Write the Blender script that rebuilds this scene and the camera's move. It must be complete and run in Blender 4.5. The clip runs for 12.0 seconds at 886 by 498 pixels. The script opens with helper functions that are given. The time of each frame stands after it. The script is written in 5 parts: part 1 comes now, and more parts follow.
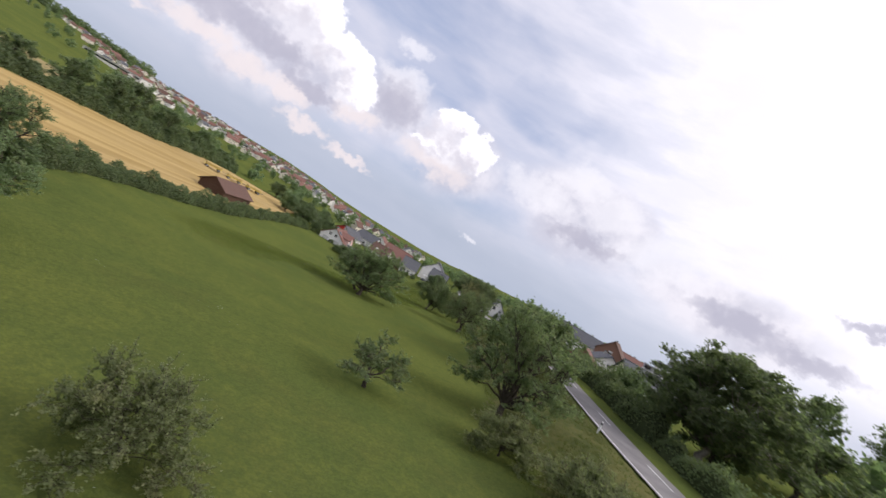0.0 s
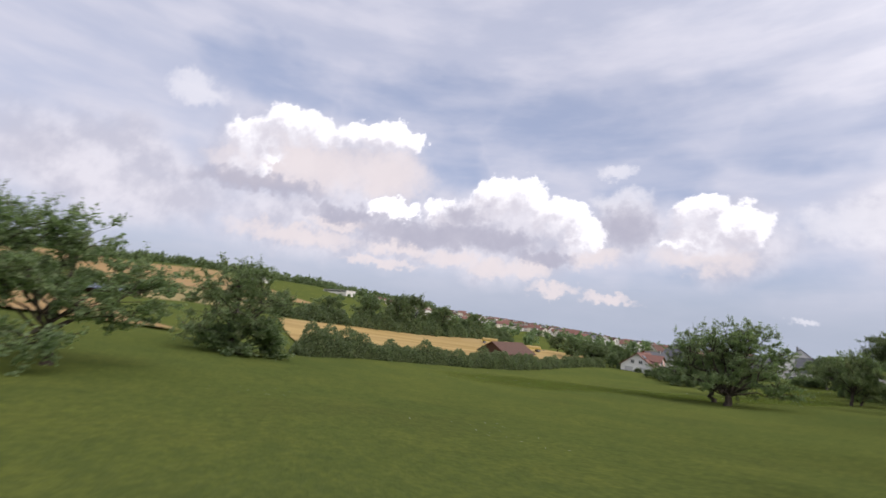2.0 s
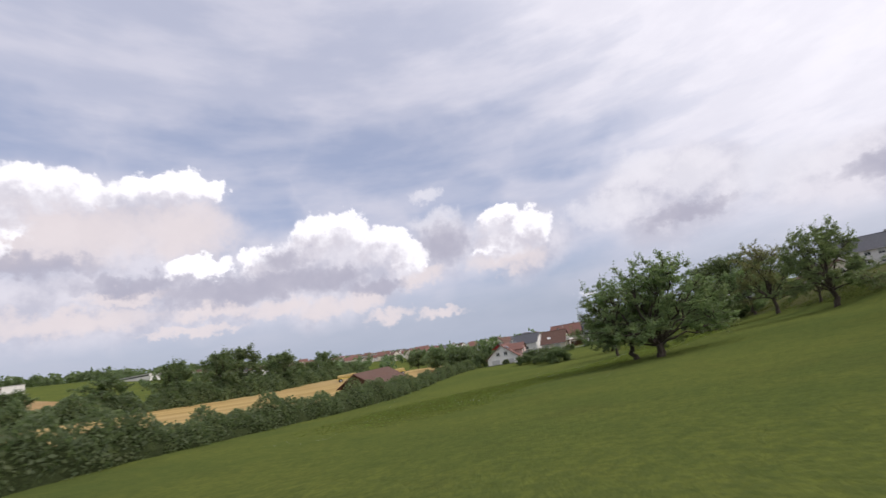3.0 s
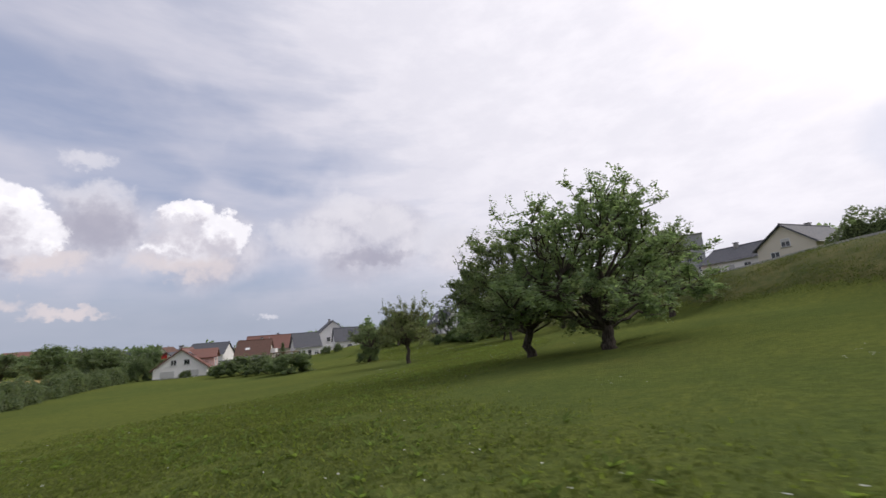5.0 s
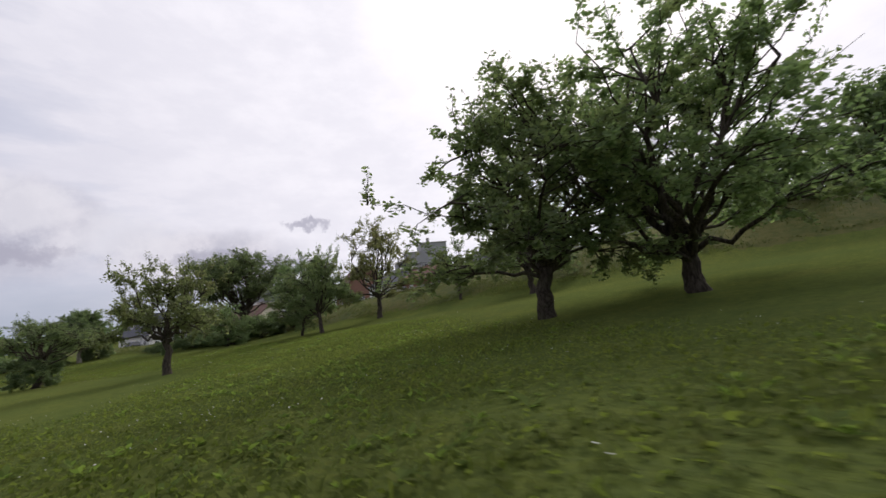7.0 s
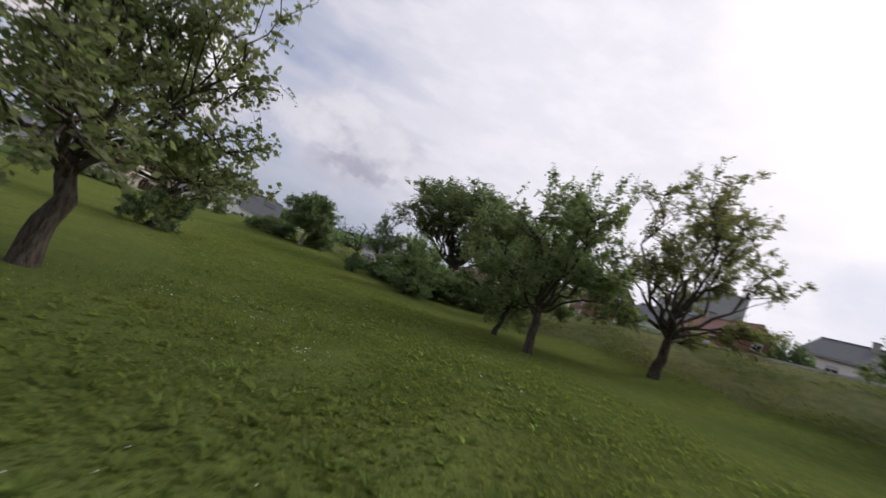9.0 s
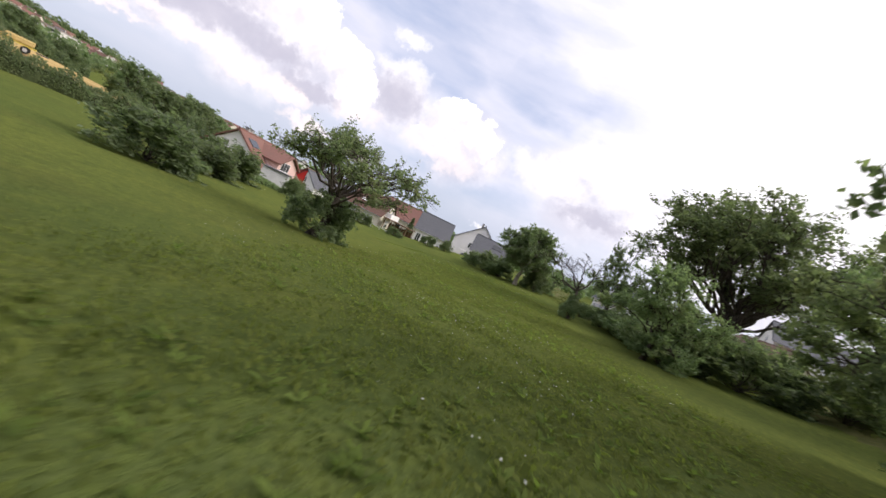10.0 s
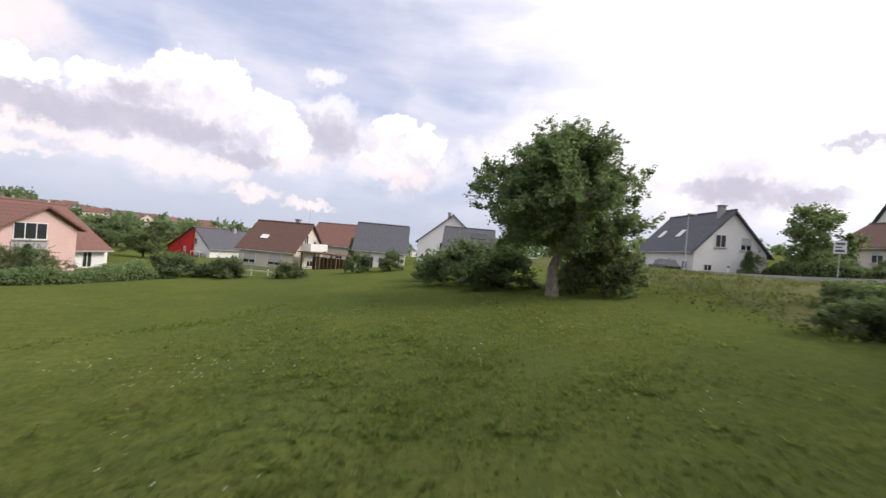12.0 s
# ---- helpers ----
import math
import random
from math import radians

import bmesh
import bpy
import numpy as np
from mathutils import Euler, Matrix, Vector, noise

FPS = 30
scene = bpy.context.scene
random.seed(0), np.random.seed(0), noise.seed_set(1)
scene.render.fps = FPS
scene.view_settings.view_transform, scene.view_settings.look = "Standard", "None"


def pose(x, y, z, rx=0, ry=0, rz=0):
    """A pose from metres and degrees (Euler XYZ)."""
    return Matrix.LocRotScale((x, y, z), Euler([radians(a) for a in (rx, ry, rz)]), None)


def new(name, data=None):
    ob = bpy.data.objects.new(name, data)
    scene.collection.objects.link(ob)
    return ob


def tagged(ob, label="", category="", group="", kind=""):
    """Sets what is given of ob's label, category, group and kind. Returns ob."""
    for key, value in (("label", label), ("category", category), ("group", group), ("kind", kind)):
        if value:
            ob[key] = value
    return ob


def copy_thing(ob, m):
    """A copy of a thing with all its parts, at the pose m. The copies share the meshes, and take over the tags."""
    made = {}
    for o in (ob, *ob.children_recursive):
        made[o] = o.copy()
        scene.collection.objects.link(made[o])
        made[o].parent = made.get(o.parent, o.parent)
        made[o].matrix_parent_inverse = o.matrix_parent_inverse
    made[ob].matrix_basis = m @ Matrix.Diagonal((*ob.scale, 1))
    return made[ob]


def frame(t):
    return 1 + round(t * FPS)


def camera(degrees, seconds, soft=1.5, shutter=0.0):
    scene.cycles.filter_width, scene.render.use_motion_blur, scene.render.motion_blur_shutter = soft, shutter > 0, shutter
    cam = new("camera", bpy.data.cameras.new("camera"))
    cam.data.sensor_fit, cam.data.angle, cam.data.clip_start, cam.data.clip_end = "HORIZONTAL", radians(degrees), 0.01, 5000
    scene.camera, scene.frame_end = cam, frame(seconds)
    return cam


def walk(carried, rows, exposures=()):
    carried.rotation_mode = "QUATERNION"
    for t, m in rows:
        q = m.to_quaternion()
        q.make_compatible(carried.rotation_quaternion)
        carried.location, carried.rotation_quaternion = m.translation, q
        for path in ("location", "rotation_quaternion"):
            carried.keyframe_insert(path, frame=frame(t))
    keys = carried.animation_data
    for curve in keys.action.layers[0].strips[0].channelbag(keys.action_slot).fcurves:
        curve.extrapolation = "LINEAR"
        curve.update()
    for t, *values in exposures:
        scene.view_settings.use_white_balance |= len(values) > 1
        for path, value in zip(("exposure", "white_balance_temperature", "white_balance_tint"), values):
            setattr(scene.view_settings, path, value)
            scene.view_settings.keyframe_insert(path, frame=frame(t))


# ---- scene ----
cam = camera(92.4, 12.0, soft=1.5, shutter=0.15)

# seconds, place in metres, then heading (to the left), pitch and lean in degrees
ROWS = (
    (0, 6.93, -126.69, 12.90, 2.35, 0.07, 30.10),
    (0.5, 9.48, -123.09, 11.84, 18.82, 0.47, 37.84),
    (1, 12.14, -119.72, 10.49, 36.67, 1.42, 35.31),
    (1.5, 8.88, -116.27, 8.61, 46.14, 0.34, 27.36),
    (2, 1.89, -110.79, 5.53, 40.81, 8.88, 5.72),
    (2.5, -6.00, -104.57, 3.76, 29.45, 13.94, -13.74),
    (2.8, -8.14, -100.87, 3.58, 22.37, 13.81, -11.80),
    (3, -9.31, -98.35, 3.52, 17.44, 12.38, -9.91),
    (3.5, -12.82, -91.93, 3.02, 3.54, 10.47, -2.70),
    (3.7, -14.09, -89.76, 2.69, -1.80, 9.99, -0.76),
    (4.1, -16.44, -83.69, 1.84, -10.21, 9.65, 0.47),
    (4.5, -18.54, -78.47, 1.25, -15.77, 10.12, -0.71),
    (4.9, -20.14, -73.91, 0.82, -21.09, 10.62, -3.25),
    (5.3, -20.98, -69.84, 0.45, -28.78, 10.37, -6.11),
    (5.5, -21.84, -68.01, 0.30, -33.95, 9.94, -7.49),
    (6, -22.39, -64.00, -0.01, -44.92, 8.38, -10.03),
    (6.5, -21.17, -59.40, -0.43, -53.33, 7.25, -9.38),
    (6.7, -20.49, -58.09, -0.63, -55.45, 7.77, -8.38),
    (7.1, -19.43, -54.70, -0.91, -61.75, 9.65, -4.77),
    (7.5, -16.91, -51.31, -0.96, -66.95, 10.09, -2.32),
    (7.9, -13.72, -47.94, -0.87, -67.04, 9.69, 0.94),
    (8.3, -10.70, -44.59, -0.75, -58.01, 8.97, 6.98),
    (8.5, -9.06, -43.88, -0.52, -49.20, 8.04, 9.80),
    (8.8, -6.61, -42.19, -0.15, -36.32, 6.66, 17.28),
    (9, -5.07, -40.24, -0.06, -27.76, 4.81, 22.63),
    (9.2, -3.76, -38.63, 0.01, -19.80, 2.61, 26.80),
    (9.5, -2.59, -36.53, -0.01, -8.10, -0.93, 30.27),
    (10, -1.07, -31.65, -0.43, 3.13, -1.79, 26.02),
    (10.5, 0.72, -25.14, -0.55, 0.78, -0.01, 5.62),
    (11, 0.50, -17.57, -0.77, -2.55, 0.98, -0.25),
    (11.5, 0.73, -9.51, -0.62, -1.33, 0.97, 1.74),
    (12, 0.89, -1.83, -0.45, 1.27, -0.04, 5.09),
)


def flight(x, y, z, heading, pitch, lean):
    return pose(x, y, z, 0, 0, heading) @ pose(0, 0, 0, 90 + pitch) @ pose(0, 0, 0, 0, 0, lean)


EXPOSURES = ((0.0, 0.31, 6330, 13), (1.0, 0.14, 6330, 13), (2.0, 0.19, 6330, 13), (3.0, 0.12, 6330, 13), (3.5, 0.04, 6330, 13), (5.5, -0.01, 6330, 13), (6.5, 0.01, 6330, 13), (8.5, -0.11, 6330, 13), (9.0, -0.03, 6330, 13), (9.5, 0.36, 6400, 13), (10.0, 0.62, 6500, 13), (10.5, 0.68, 6500, 13), (11.0, 0.66, 6500, 13), (12.0, 0.52, 6500, 13))
walk(cam, [(r[0], flight(*r[1:])) for r in ROWS], EXPOSURES)

# ---- sky and sun ----
SUN_AZ, SUN_EL = -98.0, 40.0          # heading to the left of north (+y), height, degrees

GLOW_AZ = -84.0                       # the thinnest part of the cloud veil beside the sun


class Net:
    """Short hand for building node trees."""

    def __init__(self, tree):
        self.tree = tree
        tree.nodes.clear()

    def add(self, kind, **props):
        n = self.tree.nodes.new(kind)
        if "operation" in props:
            n.operation = props["operation"]
        if "use_clamp" in props:
            n.use_clamp = props["use_clamp"]
        if "interpolation_type" in props:
            n.interpolation_type = props["interpolation_type"]
        if "data_type" in props:
            n.data_type, n.blend_type = props["data_type"], props["blend_type"]
        if "rotation_type" in props:
            n.rotation_type = props["rotation_type"]
        if "wave_type" in props:
            n.wave_type, n.bands_direction = props["wave_type"], props["bands_direction"]
        return n

    def put(self, socket, value):
        if isinstance(value, bpy.types.NodeSocket):
            self.tree.links.new(value, socket)
        elif value is not None:
            socket.default_value = value

    def math(self, op, a, b=None, c=None, clamp=False):
        n = self.add("ShaderNodeMath", operation=op, use_clamp=clamp)
        for k, value in enumerate((a, b, c)):
            if value is not None:
                self.put(n.inputs[k], value)
        return n.outputs[0]

    def vec(self, op, a, b=None, scale=None):
        n = self.add("ShaderNodeVectorMath", operation=op)
        self.put(n.inputs[0], a)
        if b is not None:
            self.put(n.inputs[1], b)
        if scale is not None:
            self.put(n.inputs["Scale"], scale)
        return n.outputs["Value"] if op in ("DOT_PRODUCT", "LENGTH") else n.outputs["Vector"]

    def noise(self, vector, scale, detail=4.0, rough=0.5, out="Fac"):
        n = self.add("ShaderNodeTexNoise")
        self.put(n.inputs["Vector"], vector)
        n.inputs["Scale"].default_value, n.inputs["Detail"].default_value = scale, detail
        n.inputs["Roughness"].default_value = rough
        return n.outputs[out]

    def step(self, value, lo, hi, a=0.0, b=1.0, smooth=True):
        n = self.add("ShaderNodeMapRange", interpolation_type="SMOOTHSTEP" if smooth else "LINEAR")
        self.put(n.inputs["Value"], value)
        for key, val in (("From Min", lo), ("From Max", hi), ("To Min", a), ("To Max", b)):
            self.put(n.inputs[key], val)
        return n.outputs["Result"]

    def mix(self, fac, a, b, blend="MIX"):
        n = self.add("ShaderNodeMix", data_type="RGBA", blend_type=blend)
        self.put(n.inputs["Factor"], fac)
        for k, value in ((6, a), (7, b)):
            self.put(n.inputs[k], (*value, 1.0) if isinstance(value, tuple) else value)
        return n.outputs[2]


def lobes(net, at, spots):
    """How far inside the nearest of some soft ellipses (azimuth, height, half width, half height) a direction lies."""
    best = None
    for a, e, w, h in spots:
        d = net.vec("MULTIPLY", net.vec("SUBTRACT", at, (a, e, 0)), (1 / w, 1 / h, 0))
        v = net.math("SUBTRACT", 1.0, net.vec("DOT_PRODUCT", d, d))
        best = v if best is None else net.math("MAXIMUM", best, v)
    return best


WHITE_CLOUDS = ((60.5, 21.6, 6.5, 2.3), (51, 22.6, 5.5, 2.2), (66.5, 18.6, 3.6, 3.0), (47, 22.2, 2.6, 1.6), (34, 16.4, 4.8, 2.8), (30, 17.0, 3.6, 2.5), (26, 14.4, 4.4, 2.6), (22.6, 11.8, 3.2, 2.4),
                (40, 14.0, 3.6, 2.0), (48, 13.4, 3.6, 1.6), (8.8, 15.0, 3.0, 2.1), (5.2, 12.8, 3.6, 2.4), (9.4, 11.2, 3.8, 2.0), (67, 15.5, 3.0, 1.4))
GREY_CLOUDS = ((39, 11.5, 7.5, 2.0), (46.5, 11.0, 6, 1.7), (33, 11.6, 3.5, 1.5), (39, 14.4, 3.0, 1.6), (17.6, 13.8, 3.4, 3.0), (-12, 10.8, 5, 1.2), (-31.5, 10.2, 5, 1.3), (-38, 9.2, 5, 1.2),
               (-41.5, 14.4, 2.6, 0.6), (66, 14.4, 8, 1.3), (55, 12.4, 6, 1.1), (-88, 18.5, 5, 1.2), (28, 9.6, 4, 1.2))
CREAM_CLOUDS = ((46.4, 8.2, 4.5, 0.9), (39.5, 7.4, 4.5, 1.2), (34, 6.9, 3.6, 1.4), (29.5, 7.2, 3.4, 1.2), (25.8, 5.0, 3.6, 0.9), (19, 3.8, 3.2, 0.7), (49, 6.0, 5, 0.6), (60, 8.4, 8, 1.2), (55, 10.4, 5, 0.8), (60, 17.4, 9, 3.4), (50, 17.6, 6.5, 3.2), (66, 15.6, 5, 2.4), (9, 9.4, 4.5, 1.8), (21, 9.0, 3, 1.6))
SMALL_CLOUDS = ((18.3, 20.0, 2.2, 1.2), (0.0, 3.0, 1.5, 0.5), (74, 22.5, 3.5, 1.6), (-10, 16.4, 4.5, 2.2), (-14.6, 14.6, 3.4, 2.6), (-5, 13.2, 5, 2.4), (17.5, 16.0, 3.8, 1.8), (-22, 12, 6, 3))
SOFT_BANK = ((58, 17.5, 15, 6.5), (52, 10, 20, 5), (35, 11, 14, 7), (17, 12.5, 7, 5), (7, 11, 8, 5), (-11, 12.5, 11, 6), (-30, 10, 12, 4), (80, 12, 14, 6))
BLUE_GAPS = ((22, 25, 18, 4.5), (43, 28, 14, 3.5), (8, 6, 9, 4), (66, 27, 8, 3), (-80, 14, 9, 4), (13, 19, 7, 3.5), (40, 21, 5, 3), (0, 22, 9, 3))

world = bpy.data.worlds.new("summer_sky")
scene.world = world
world.use_nodes = True
net = Net(world.node_tree)
direction = net.vec("NORMALIZE", net.add("ShaderNodeTexCoord").outputs["Generated"])
split = net.add("ShaderNodeSeparateXYZ")
net.put(split.inputs[0], direction)
az = net.math("MULTIPLY", net.math("ARCTAN2", net.math("MULTIPLY", split.outputs[0], -1.0), split.outputs[1]), 57.2958)
el = net.math("MULTIPLY", net.math("ARCSINE", split.outputs[2]), 57.2958)
angles = net.add("ShaderNodeCombineXYZ")
net.put(angles.inputs[0], az)
net.put(angles.inputs[1], el)
fine_f = net.noise(direction, 14.0, 5.0, 0.6)
wide = net.vec("SUBTRACT", net.noise(direction, 9.0, 3.0, 0.5, "Color"), (0.5, 0.5, 0.5))
fine = net.vec("SUBTRACT", net.noise(direction, 34.0, 6.0, 0.62, "Color"), (0.5, 0.5, 0.5))
warped = net.vec("ADD", net.vec("ADD", angles.outputs[0], net.vec("MULTIPLY", wide, (4.5, 3.0, 0.0))), net.vec("MULTIPLY", fine, (5.0, 4.2, 0.0)))
sky = net.add("ShaderNodeTexSky")
sky.sky_type, sky.sun_disc, sky.sun_elevation, sky.sun_rotation = "NISHITA", False, radians(SUN_EL), radians(-SUN_AZ)
sky.air_density, sky.dust_density, sky.ozone_density = 1.0, 2.0, 1.2
clear = net.vec("SCALE", sky.outputs[0], scale=0.1)
# a thin high veil, drawn out in streaks, thickest round the hidden sun and towards the top
streak = net.noise(net.vec("MULTIPLY", direction, (2.2, 2.2, 9.0)), 1.7, 5.0, 0.55)
toward = net.vec("DOT_PRODUCT", direction, tuple(Vector((-math.sin(radians(GLOW_AZ)) * math.cos(radians(SUN_EL)), math.cos(radians(GLOW_AZ)) * math.cos(radians(SUN_EL)), math.sin(radians(SUN_EL))))))
veil = net.math("ADD", net.step(streak, 0.34, 0.70, 0.60, 0.92), net.step(toward, 0.3, 0.85, 0.0, 0.6), clamp=True)
blue_gap = net.step(lobes(net, net.vec("ADD", angles.outputs[0], net.vec("MULTIPLY", wide, (16.0, 7.0, 0.0))), BLUE_GAPS), -1.0, 1.0, 0.0, 0.35)
veil = net.math("SUBTRACT", veil, blue_gap, clamp=True)
veil_tone = net.mix(net.step(toward, 0.1, 0.93), (0.67, 0.665, 0.74), (1.04, 1.01, 1.04))
wisp = net.noise(net.vec("MULTIPLY", direction, (3.0, 3.0, 7.0)), 2.6, 6.0, 0.6)
veil_tone = net.mix(net.step(wisp, 0.35, 0.7, 0.2, 0.0), veil_tone, (0.54, 0.55, 0.65))
veil_tone = net.mix(net.step(toward, 0.86, 0.99, 0.0, 0.8), veil_tone, (1.35, 1.28, 1.25))
col = net.mix(veil, net.mix(0.5, clear, (0.36, 0.45, 0.68)), veil_tone)
haze = net.step(el, 0.0, 10.0, 0.8, 0.0)
col = net.mix(haze, col, (0.39, 0.44, 0.53))
# a broad soft bank behind the heaped clouds
bank_in = net.step(lobes(net, net.vec("ADD", angles.outputs[0], net.vec("MULTIPLY", wide, (10.0, 5.0, 0.0))), SOFT_BANK), -0.3, 0.8, 0.0, 0.82)
col = net.mix(bank_in, col, net.mix(net.step(fine_f, 0.35, 0.65), (0.55, 0.54, 0.61), (0.78, 0.75, 0.79)))
cream = net.step(lobes(net, warped, CREAM_CLOUDS), -0.6, 1.0, 0.0, 0.85)
col = net.mix(cream, col, (0.80, 0.72, 0.71))
white_in = lobes(net, warped, WHITE_CLOUDS)
above_in = lobes(net, net.vec("ADD", warped, (-1.4, 2.2, 0.0)), WHITE_CLOUDS)
lower = net.step(net.math("SUBTRACT", above_in, white_in), -0.35, 0.35)
white = net.math("ADD", net.math("MULTIPLY", net.step(white_in, -0.08, 0.38), net.math("SUBTRACT", 1.0, lower)), net.math("MULTIPLY", net.step(white_in, -0.5, 1.0, 0.0, 0.9), lower))
small = net.step(lobes(net, warped, SMALL_CLOUDS), -0.5, 0.9, 0.0, 0.6)
col = net.mix(small, col, (0.86, 0.84, 0.87))
puff = net.noise(direction, 26.0, 5.0, 0.55)
shade = net.math("ADD", net.step(above_in, -0.35, 0.75, 0.0, 0.75), net.step(puff, 0.4, 0.65, 0.22, -0.12), clamp=True)
col = net.mix(white, col, net.mix(shade, (1.10, 1.08, 1.09), (0.66, 0.63, 0.68)))
grey = net.step(lobes(net, net.vec("ADD", warped, (0.8, 0.6, 0.0)), GREY_CLOUDS), -0.7, 0.95, 0.0, 0.78)
col = net.mix(grey, col, (0.43, 0.42, 0.50))
back = net.add("ShaderNodeBackground")
net.put(back.inputs["Color"], col)
back.inputs["Strength"].default_value = 0.95
net.put(net.add("ShaderNodeOutputWorld").inputs["Surface"], back.outputs[0])

lamp = bpy.data.lights.new("sun", "SUN")
lamp.energy, lamp.angle, lamp.color = 1.7, radians(24), (1.0, 0.95, 0.88)
sun = new("sun", lamp)
sun.location = (40, 20, 60)
sun.rotation_euler = Vector((math.sin(radians(SUN_AZ)) * math.cos(radians(SUN_EL)), -math.cos(radians(SUN_AZ)) * math.cos(radians(SUN_EL)), -math.sin(radians(SUN_EL)))).to_track_quat("-Z", "Y").to_euler()

# ---- materials ----


def material(name, build, rough=0.8, metal=0.0, spec=0.3):
    m = bpy.data.materials.new(name)
    m.use_nodes = True
    n = Net(m.node_tree)
    b = n.add("ShaderNodeBsdfPrincipled")
    b.inputs["Roughness"].default_value, b.inputs["Metallic"].default_value = rough, metal
    b.inputs["Specular IOR Level"].default_value = spec
    out = n.add("ShaderNodeOutputMaterial")
    n.put(out.inputs["Surface"], b.outputs[0])
    build(n, b, out)
    return m


def bump(n, b, height, strength=0.5, distance=0.02):
    k = n.add("ShaderNodeBump")
    k.inputs["Strength"].default_value, k.inputs["Distance"].default_value = strength, distance
    n.put(k.inputs["Height"], height)
    n.put(b.inputs["Normal"], k.outputs[0])


def place_of(n):
    return n.add("ShaderNodeTexCoord").outputs["Object"]


def world_place(n):
    return n.add("ShaderNodeNewGeometry").outputs["Position"]


def mottled(dark, light, scale=1.0, fine=12.0, strength=0.4, distance=0.02, rough=0.85, spec=0.25):
    """A rough surface that varies at two scales."""
    def build(n, b, out):
        p = place_of(n)
        big = n.noise(p, scale, 5.0, 0.6)
        small = n.noise(p, scale * fine, 5.0, 0.6)
        f = n.math("ADD", n.math("MULTIPLY", big, 0.55), n.math("MULTIPLY", small, 0.45))
        n.put(b.inputs["Base Color"], n.mix(n.step(f, 0.32, 0.68), dark, light))
        bump(n, b, small, strength, distance)
    return build, rough, spec


def make(name, spec_tuple):
    build, rough, spec = spec_tuple
    return material(name, build, rough, 0.0, spec)


def meadow_build(n, b, out):
    p = world_place(n)
    broad = n.noise(p, 0.045, 4.0, 0.55)
    patch = n.noise(p, 0.33, 5.0, 0.62)
    clump = n.noise(p, 2.6, 5.0, 0.65)
    blade = n.noise(n.vec("MULTIPLY", p, (1.0, 1.0, 0.35)), 17.0, 4.0, 0.7)
    c = n.mix(n.step(broad, 0.35, 0.65), (0.102, 0.130, 0.033), (0.145, 0.166, 0.037))
    c = n.mix(n.step(patch, 0.42, 0.7, 0.0, 0.55), c, (0.164, 0.177, 0.039))
    c = n.mix(n.step(n.noise(p, 0.14, 6.0, 0.7), 0.5, 0.72, 0.0, 0.5), c, (0.113, 0.113, 0.033))
    c = n.mix(n.step(n.noise(p, 0.8, 5.0, 0.7), 0.52, 0.72, 0.0, 0.5), c, (0.073, 0.099, 0.029))
    c = n.mix(n.step(clump, 0.38, 0.66, 0.0, 0.45), c, (0.067, 0.093, 0.027))
    leafy = n.noise(p, 7.5, 3.0, 0.6)
    c = n.mix(n.step(leafy, 0.44, 0.60, 0.36, 0.0), c, (0.054, 0.074, 0.027))
    c = n.mix(n.step(blade, 0.45, 0.75, 0.0, 0.5), c, (0.130, 0.154, 0.054))
    n.put(b.inputs["Base Color"], c)
    bump(n, b, n.math("ADD", n.math("MULTIPLY", clump, 0.6), n.math("MULTIPLY", blade, 0.4)), 0.9, 0.12)


MEADOW = material("meadow_grass", meadow_build, 1.0, 0.0, 0.0)


def rows_build(dark, light, pale, angle, gap):
    """Mown straw or drilled crops: lines along one heading, broken up."""
    def build(n, b, out):
        p = world_place(n)
        rot = n.add("ShaderNodeVectorRotate", rotation_type="Z_AXIS")
        n.put(rot.inputs["Vector"], p)
        rot.inputs["Angle"].default_value = radians(angle)
        q = rot.outputs[0]
        lines = n.noise(n.vec("MULTIPLY", q, (1.0 / gap, 0.02, 0.0)), 1.0, 2.0, 0.5)
        patch = n.noise(p, 0.03, 5.0, 0.6)
        grain = n.noise(p, 3.0, 4.0, 0.7)
        c = n.mix(n.step(lines, 0.35, 0.65), dark, light)
        c = n.mix(n.step(patch, 0.4, 0.7, 0.0, 0.6), c, pale)
        c = n.mix(n.step(grain, 0.4, 0.75, 0.0, 0.35), c, dark)
        n.put(b.inputs["Base Color"], c)
        bump(n, b, grain, 0.6, 0.1)
    return build


WHEAT = material("cut_wheat", rows_build((0.33, 0.225, 0.082), (0.47, 0.335, 0.135), (0.42, 0.31, 0.15), 8, 2.4), 0.95, 0.0, 0.1)
STUBBLE = material("stubble", rows_build((0.30, 0.19, 0.08), (0.40, 0.27, 0.12), (0.36, 0.27, 0.14), 65, 3.0), 0.95, 0.0, 0.1)
PASTURE = material("pasture", rows_build((0.075, 0.115, 0.03), (0.11, 0.15, 0.04), (0.16, 0.17, 0.06), 30, 5.0), 0.95, 0.0, 0.1)
HAYFIELD = material("hay_field", rows_build((0.27, 0.21, 0.09), (0.37, 0.30, 0.14), (0.25, 0.22, 0.09), 40, 3.5), 0.95, 0.0, 0.1)
BANK = make("dry_bank_grass", mottled((0.054, 0.074, 0.019), (0.132, 0.124, 0.042), 0.22, 9.0, 0.9, 0.1, 0.95, 0.1))
ASPHALT = make("asphalt", mottled((0.16, 0.15, 0.15), (0.24, 0.225, 0.22), 0.5, 40.0, 0.4, 0.01, 0.85, 0.3))
KERB = make("kerb_concrete", mottled((0.36, 0.35, 0.33), (0.52, 0.50, 0.47), 0.8, 14.0, 0.4, 0.006, 0.85, 0.25))
